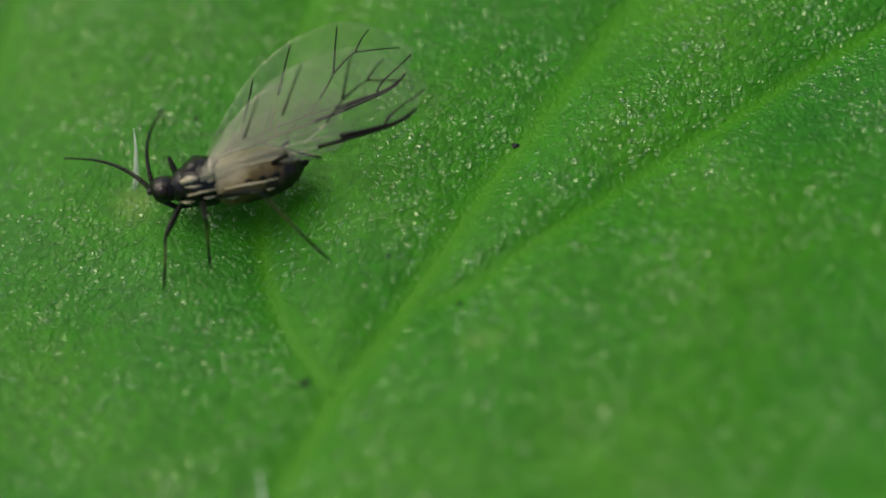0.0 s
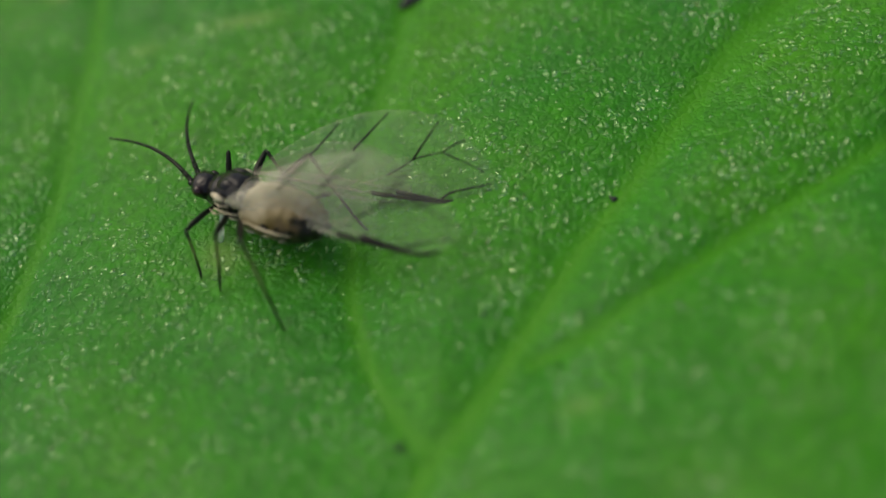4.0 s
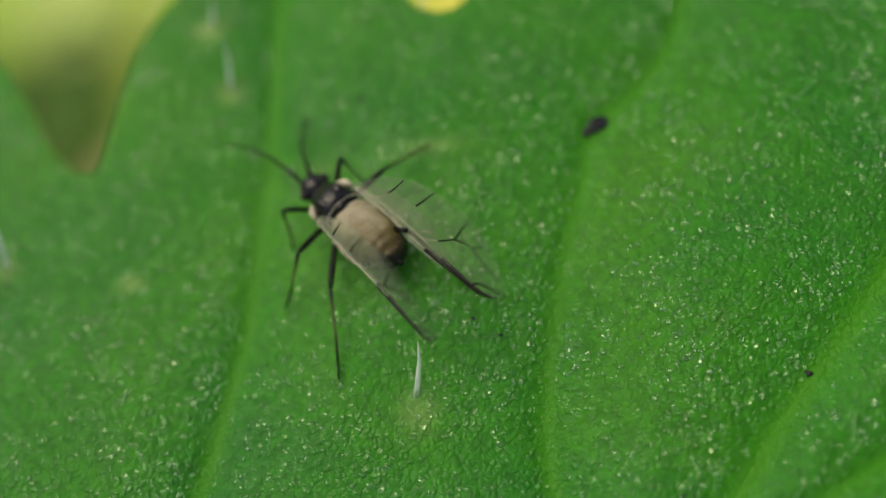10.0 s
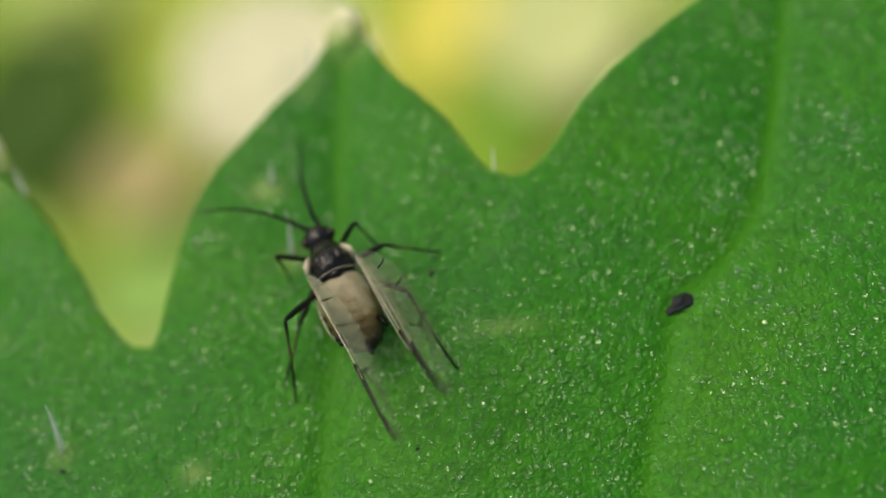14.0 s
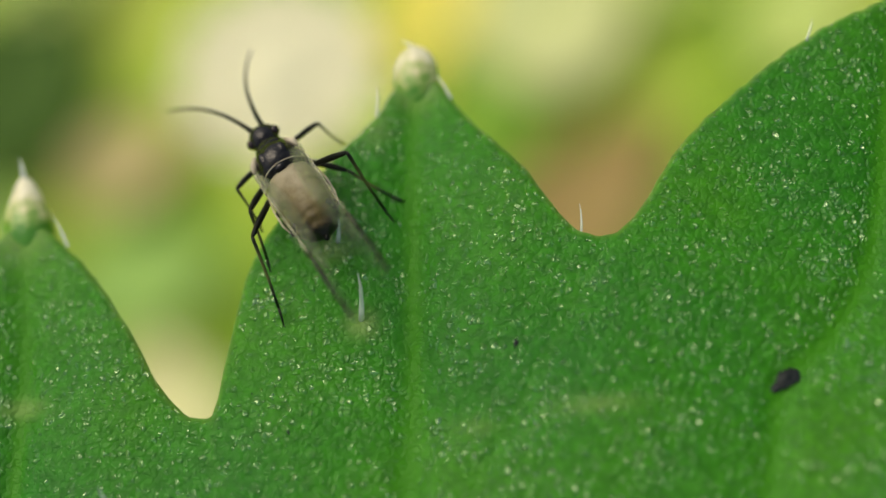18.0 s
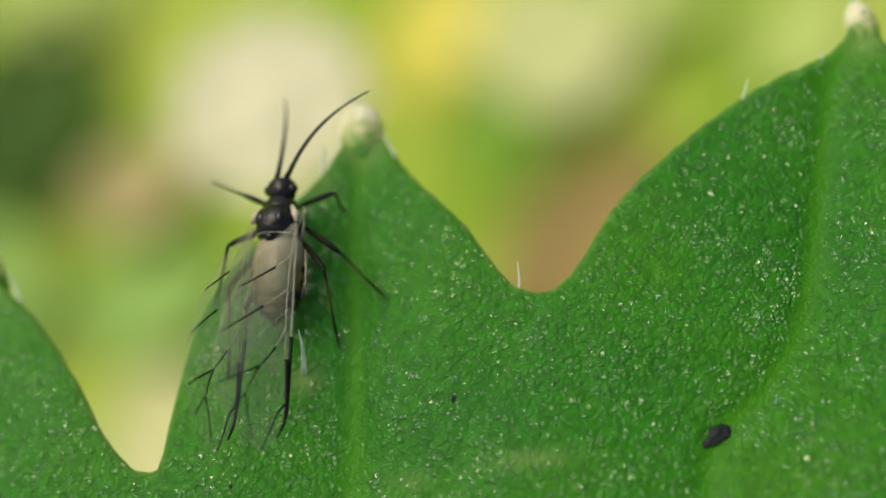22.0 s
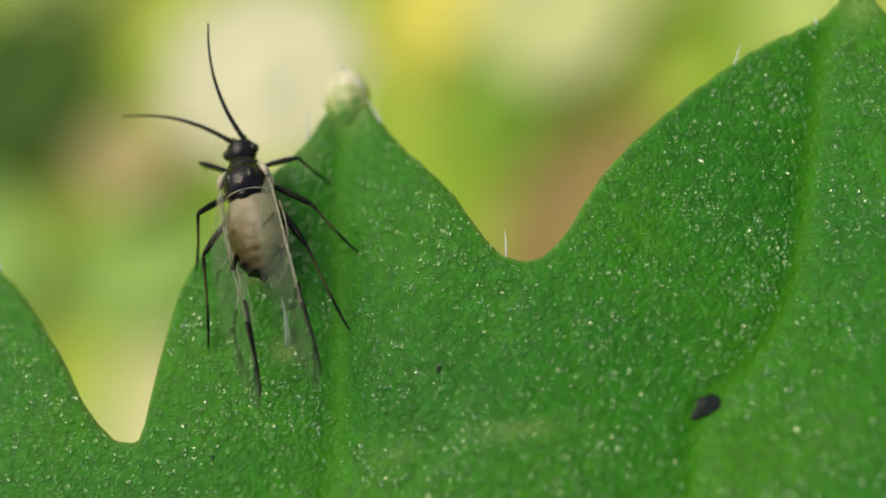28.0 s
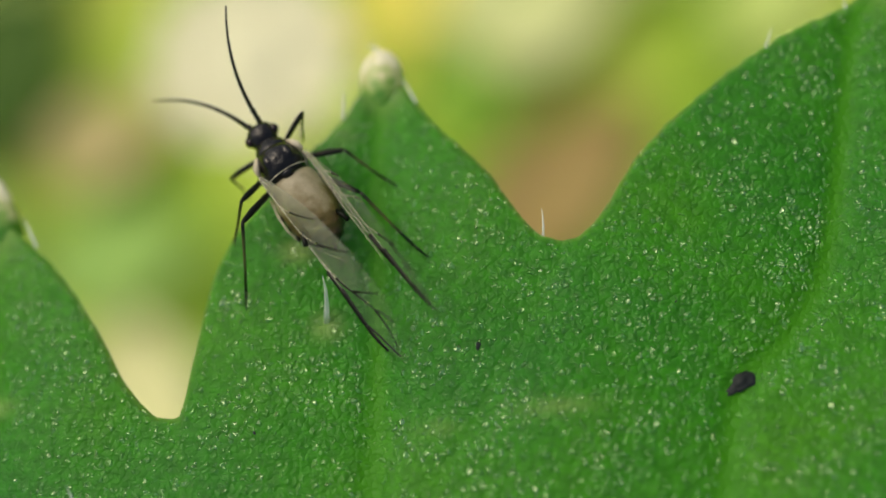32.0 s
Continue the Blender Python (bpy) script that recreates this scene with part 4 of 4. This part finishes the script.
# where each foot stands: seconds, x, y on the leaf, and a height where it is held in the air
STEPS = {
    ("front", 1): [
        (0, 2.47, -6.17), (1, 1.8, -5.42), (2, 2.06, -5.47), (3, 2.08, -5.49), (4, 1.78, -5.03), (5, 1.49, -4.57), (6, 1.2, -4.11), (7, 0.79, -3.53),
        (8, 0.73, -3.56), (9, 0.57, -2.55), (10, 0.1, -1.64), (11, -0.52, -0.61), (12, -0.35, -0.2), (13, -1.48, 1.6), (14, -1.03, 1.03), (15, -1.51, 1.7),
        (16, -1.98, 2.36), (17, -2.45, 3.03, 0.02), (18, -2.48, 3.03, 0.02), (19, -3.07, 4.47, -0.27), (20, -2.5, 4.46, -0.53), (21, -2.54, 4.87, 0.06), (24, -2.01, 4.81, -0.23), (26, -2.27, 4.65, -0.19),
        (27.5, -2.33, 4.59, -0.28), (29, -2.42, 4.52, -0.41), (30, -2.52, 4.39, -0.3), (31, -3.04, 4.26, 1.03), (32, -2.28, 3.81, -0.51),
    ],
    ("mid", 1): [
        (0, 3.14, -5.83), (1, 3.25, -6.1), (2, 3.07, -5.75), (3, 2.44, -5.54), (4, 2.05, -5.25), (5, 1.66, -4.95), (6, 1.28, -4.66), (7, 1.23, -4.64),
        (8, 0.64, -4.05), (9, 0.62, -3.69), (10, -0.04, -2.61), (11, -0.48, -1.49), (12, -0.55, -1.19), (13, -1.07, -0.76), (14, -1.2, -0.8), (15, -1.58, 0),
        (16, -1.96, 0.8), (17, -2.35, 1.61), (18, -2.38, 2.38), (19, -2.4, 2.78), (24, -2.4, 2.78), (26, -2.4, 2.78), (27.5, -2.4, 2.78), (29, -2.42, 2.91),
        (30, -2.47, 2.92), (31, -2.41, 2.91), (32, -2.43, 2.86),
    ],
    ("hind", 1): [
        (0, 4.88, -6.03), (1, 4.9, -6.06), (2, 4.86, -5.96), (3, 3.35, -6.23), (4, 2.97, -6.05), (5, 2.6, -5.87), (6, 2.23, -5.7), (7, 1.43, -4.75),
        (8, 1.47, -4.72), (9, 0.88, -3.99), (10, 0.82, -4.05), (11, -0.02, -2.91), (12, -0.27, -1.94), (13, -0.34, -1.93), (14, -0.98, -0.95), (15, -1.38, -0.12),
        (16, -1.78, 0.71), (17, -2.19, 1.54), (18, -2.18, 1.49), (19, -2.19, 1.52), (20, -2.19, 1.5), (24, -2.19, 1.5), (26, -2.19, 1.5), (27.5, -2.19, 1.5),
        (29, -2.2, 1.49), (30, -2.19, 1.5), (31, -2.18, 1.48), (32, -2.25, 1.81),
    ],
    ("front", -1): [
        (0, 2.78, -4.69), (1, 2.85, -4.45), (2, 2.97, -3.35, 1.01), (3, 2.70, -4.17), (4, 2.25, -3.69), (5, 1.90, -3.36), (6, 1.67, -2.93), (7, 1.73, -2.39),
        (8, 1.51, -2.08), (9, 1.6, -0.7), (10, 1.37, -0.72), (11, 0.86, 0.01), (12, 0.98, 0.38), (13, 0.49, 1.01), (14, 0.43, 1.4), (15, 0.01, 2.57),
        (16, -0.43, 3.74), (17, -0.87, 4.89, 0.73), (18, -1.27, 4.55, -0.42), (19, -1.17, 4.32), (20, -0.38, 4.1), (21, -0.29, 4.08), (22, -0.33, 4.1), (23, -0.34, 4.06),
        (24, -0.35, 4.08), (25, -0.36, 4.1), (26, -0.39, 4.09), (27.5, -0.34, 4.08), (29, -0.28, 4.09), (30, -1.36, 4.63, 0.06), (31, -1.33, 4.46, 0.05), (32, -1.32, 4.47, 0.05),
    ],
    ("mid", -1): [
        (0, 3.79, -4.23), (1, 3.94, -4.27), (2, 3.87, -4.19), (3, 3.77, -4.44), (4, 3.33, -3.92), (5, 2.97, -3.63), (6, 2.75, -3.15), (7, 2.69, -2.94),
        (8, 2.51, -2.56), (9, 2.81, -2.12), (10, 2.34, -0.15), (11, 2.34, -1.14), (12, 1.51, -0.4), (13, 1.63, -0.4), (14, 1.4, 1.19), (15, 0.82, 1.93),
        (16, 0.24, 2.67), (17, -0.33, 3.42), (18, -0.33, 3.35), (19, -0.32, 3.35), (20, -0.37, 3.36), (21, -0.31, 3.36), (22, 0.29, 2.58), (23, 0.31, 2.55),
        (24, 0.21, 2.64), (25, 0.2, 2.65), (26, 0.22, 2.64), (27.5, 0.07, 2.87), (29, -0.09, 3.1), (30, -0.1, 3.08), (31, -0.1, 3.11), (32, 0.11, 3.61),
    ],
    ("hind", -1): [
        (0, 4.84, -4.22), (1, 4.97, -4.53), (2, 4.88, -4.50), (3, 4.60, -5.10), (4, 4.19, -4.53), (5, 3.80, -4.28), (6, 3.61, -3.76), (7, 3.32, -3.79),
        (8, 3.19, -3.36), (9, 3.67, -2.72), (10, 3.24, -2.94), (11, 2.54, -2.15), (12, 2.17, -1.48), (13, 1.57, -0.7), (14, 1.55, -0.74), (15, 1.11, 0.12),
        (16, 0.66, 0.98), (17, 0.22, 1.84), (18, -0.51, 3.04), (19, -0.49, 1.92), (20, -0.46, 1.89), (21, -0.51, 1.9), (22, -0.49, 1.9), (23, -0.51, 1.9),
        (24, -0.49, 1.91), (25, -0.05, 1.61), (26, -0.06, 1.58), (27.5, -0.06, 1.59), (29, -0.04, 1.62), (30, 0.56, 2.33), (31, 0.54, 2.34), (32, 0.55, 2.34),
    ],
}
# the way each knee is bent: forwards, outwards
KNEES = {("front", 1): (0.5, 1.0), ("mid", 1): (-0.25, 0.5), ("hind", 1): (-0.25, 0.75), ("front", -1): (0.25, 0.5), ("mid", -1): (-0.75, 2.5), ("hind", -1): (-1.2, 1.5)}


def foot_at(rows, t):
    """A foot stands, then steps quickly to its next place."""
    for r0, r1 in zip(rows, rows[1:]):
        if t <= r1[0]:
            break
    u = min(1.0, max(0.0, ((t - r0[0]) / (r1[0] - r0[0]) - 0.3) / 0.4))
    u = u * u * (3 - 2 * u)
    p, q = (Vector((r[1], r[2], r[3] if len(r) > 3 else leaf_z(r[1], r[2]) + 0.02)) for r in (r0, r1))
    hop = 0.25 * min(1.0, (q - p).length) * math.sin(math.pi * u)
    return p.lerp(q, u) + Vector((0, 0, LIFT + hop))


def leg_rows(kind, s, path):
    """Thigh and shin follow from hip and foot."""
    hip, a, b = LEGS[kind]
    hip, (ahead, out) = Vector((hip[0], s * hip[1], hip[2])), KNEES[kind, s]
    thighs, shins = [], []
    for k in range(0, 161):
        t = k * 0.2
        p = between(path, t).inverted() @ (foot_at(STEPS[kind, s], t) * MM) / MM
        way = p - hip
        reach = min(max(way.length, abs(a - b) + 0.02), (a + b) * 0.985)
        x = way.normalized()
        up = Vector((ahead, s * out, 1.0))
        up = (up - up.dot(x) * x).normalized()
        ca = (a * a + reach * reach - b * b) / (2 * a * reach)
        knee = x * ca + up * math.sqrt(max(0.0, 1 - ca * ca))
        zz = (up - up.dot(knee) * knee).normalized()
        thighs.append((t, Matrix.Translation(hip * MM) @ Matrix((knee, zz.cross(knee), zz)).transposed().to_4x4()))
        end = x * reach - knee * a
        shins.append((t, pose(a * MM, 0, 0, 0, -math.degrees(math.atan2(end.dot(zz), end.dot(knee))), 0)))
    return thighs, shins


def motions():
    path = [(t, lift_body(*row)) for t, *row in (
        (0, 3.57, -5.01, 186, 38, 0, 0), (1, 3.53, -4.96, 171, 37, -3, -0.01), (2, 3.42, -4.86, 168, 30, -5, -0.01), (3, 3.11, -4.91, 147, 22, -6, -0.01), (3.5, 2.89, -4.57, 151, 20, -2, 0), (5.5, 2.12, -3.94, 146, 25, -4, 0),
        (6, 2.12, -3.65, 150, 21, -1, -0.01), (7, 1.93, -3.22, 132, 18, -3, -0.01), (8, 1.77, -2.89, 136, 6, -5, -0.01), (9, 1.58, -2.39, 129, 2, -13, -0.01), (10, 1.22, -1.57, 132, 0, -9, -0.01), (11, 0.72, -0.85, 125, 2, -2, 0),
        (11.5, 0.76, -0.76, 116, 4, -6, 0), (12, 0.42, -0.38, 121, 7, -11, -0.01), (13, 0.15, 0.23, 119, 4, -8, -0.01), (14, -0.13, 0.56, 112, 5, -3, -0.01), (14.5, -0.24, 0.84, 115, 7, -1, 0), (16.5, -1.44, 2.62, 125, 2, -2, 0),
        (17, -1.64, 3.2, 114, 2, -1, 0), (18, -1.84, 3.52, 119, -5, -9, 0), (19, -1.85, 3.39, 103, -5, -5, 0), (20, -1.57, 3.36, 90, -17, -3, 0), (21, -1.46, 3.46, 92, -10, 0, 0), (22, -1.1, 3.38, 82, -16, 6, 0.01),
        (23, -1.12, 3.39, 86, -16, 3, 0), (24, -1.12, 3.49, 82, -15, 4, 0.01), (25, -1.08, 3.51, 87, -15, 7, 0.02), (26, -1.17, 3.46, 93, -14, 4, 0.01), (26.5, -1.17, 3.53, 98, -14, 4, 0.01), (29, -1.46, 3.48, 99, 0, -1, 0),
        (30, -1.36, 3.51, 119, 0, 5, 0.01), (31, -1.38, 3.52, 118, -2, 8, 0.02), (32, -1.4, 3.55, 120, 2, 6, 0.01),
    )]
    walk(insect, path)
    walk(antennae[0], [(t, aimed((1.10, 0.09, 0.63), yaw, lift)) for t, yaw, lift in (
        (0, -39, 17), (1, -1, 19), (2, -22, 10), (3, -5, 10), (3.5, -13, 4), (5.5, -5, 0),
        (6, -5, 12), (7, 3, -5), (8, 14, 6), (9, 17, 14), (10, 13, 1), (11, 18, 0),
        (11.5, 22, -2), (12, 30, 20), (13, 23, 20), (14, 52, 0), (14.5, 39, 15), (16.5, 30, -19),
        (17, 24, -25), (18, 33, -8), (19, 45, 4), (20, 27, 0), (21, 18, -5), (22, 15, -24),
        (23, 22, -6), (24, 41, 18), (24.5, 18, -17), (25, 47, -4), (26, 48, 25), (26.5, 61, 11),
        (28.5, 62, 6), (29, 50, -18), (30, 41, -29), (31, 31, -14), (32, 34, -16),
    )])
    walk(antennae[1], [(t, aimed((1.10, -0.09, 0.63), yaw, lift)) for t, yaw, lift in (
        (0, -95, 25), (1, -74, 31), (2, -65, 18), (3, -53, 10), (3.5, -53, 10), (5.5, -51, -10),
        (6, -70, 21), (7, -64, -9), (8, -41, -2), (9, -30, -1), (10, -36, -14), (11, -29, -5),
        (11.5, -23, 3), (12, -18, -20), (13, -28, -10), (14, -13, -7), (14.5, -18, 41), (16.5, -19, 0),
        (17, -21, 21), (18, -15, -13), (19, -19, -29), (20, -37, 9), (21, -3, -32), (22, -47, 1),
        (23, -20, 11), (24, 10, -15), (24.5, -43, 7), (25, -4, -13), (26, -6, -4), (26.5, -2, 22),
        (28.5, 0, 28), (29, 0, -1), (30, -8, 18), (31, -2, -4), (32, -17, 28),
    )])

    def fold(s, fore, hind, rows):
        walk(fore, [(t, winged(s, yaw, lift, roof)) for t, yaw, lift, roof in rows])
        walk(hind, [(t, winged(s, yaw + s * 2, lift - 3, roof - 4, 0.06)) for t, yaw, lift, roof in rows])

    fold(1, fore_wings[0], hind_wings[0], (
        (0, 183, 2, 78), (1, 184, 2, 76), (2, 186, 1, 73), (3, 190, -4, 67), (6, 179, 0, 52), (7, 179, 7, 54), (8, 180, 10, 64),
        (9, 174, 6, 76), (10, 174, 6, 80), (11, 176, 11, 80), (12, 177, 8, 81), (13, 178, 10, 80), (14, 182, 8, 80), (17, 182, 5, 80),
        (18, 182, 6, 80), (19, 185, 4, 86), (20, 185, 6, 96), (21, 183, 5, 97), (22, 178, -2, 97), (23, 177, -3, 97), (24, 177, -1, 97),
        (25, 177, -3, 97), (26, 176, -4, 95), (29, 186, -2, 88), (30, 182, 10, 86), (31, 180, 10, 72), (32, 183, -8, 74),
    ))
    fold(-1, fore_wings[1], hind_wings[1], (
        (0, 186, 8, 104), (1, 190, 7, 108), (2, 190, 4, 113), (3, 201, -5, 117), (6, 188, 0, 122), (7, 179, 8, 116), (8, 180, 10, 110),
        (9, 180, 6, 114), (10, 180, 0, 114), (11, 178, 9, 117), (12, 179, 8, 117), (13, 182, 17, 115), (14, 184, 17, 104), (17, 184, 15, 80),
        (18, 183, 12, 80), (19, 187, 7, 66), (20, 184, 2, 60), (21, 184, 4, 62), (22, 181, 0, 62), (23, 181, 0, 62), (24, 183, 3, 62),
        (25, 179, -3, 62), (26, 179, -4, 62), (29, 188, 0, 100), (30, 184, 6, 108), (31, 182, 10, 98), (32, 184, 8, 92),
    ))
    for kind, s, thigh, shin in legs:
        thighs, shins = leg_rows(kind, s, path)
        walk(thigh, thighs)
        walk(shin, shins)


motions()
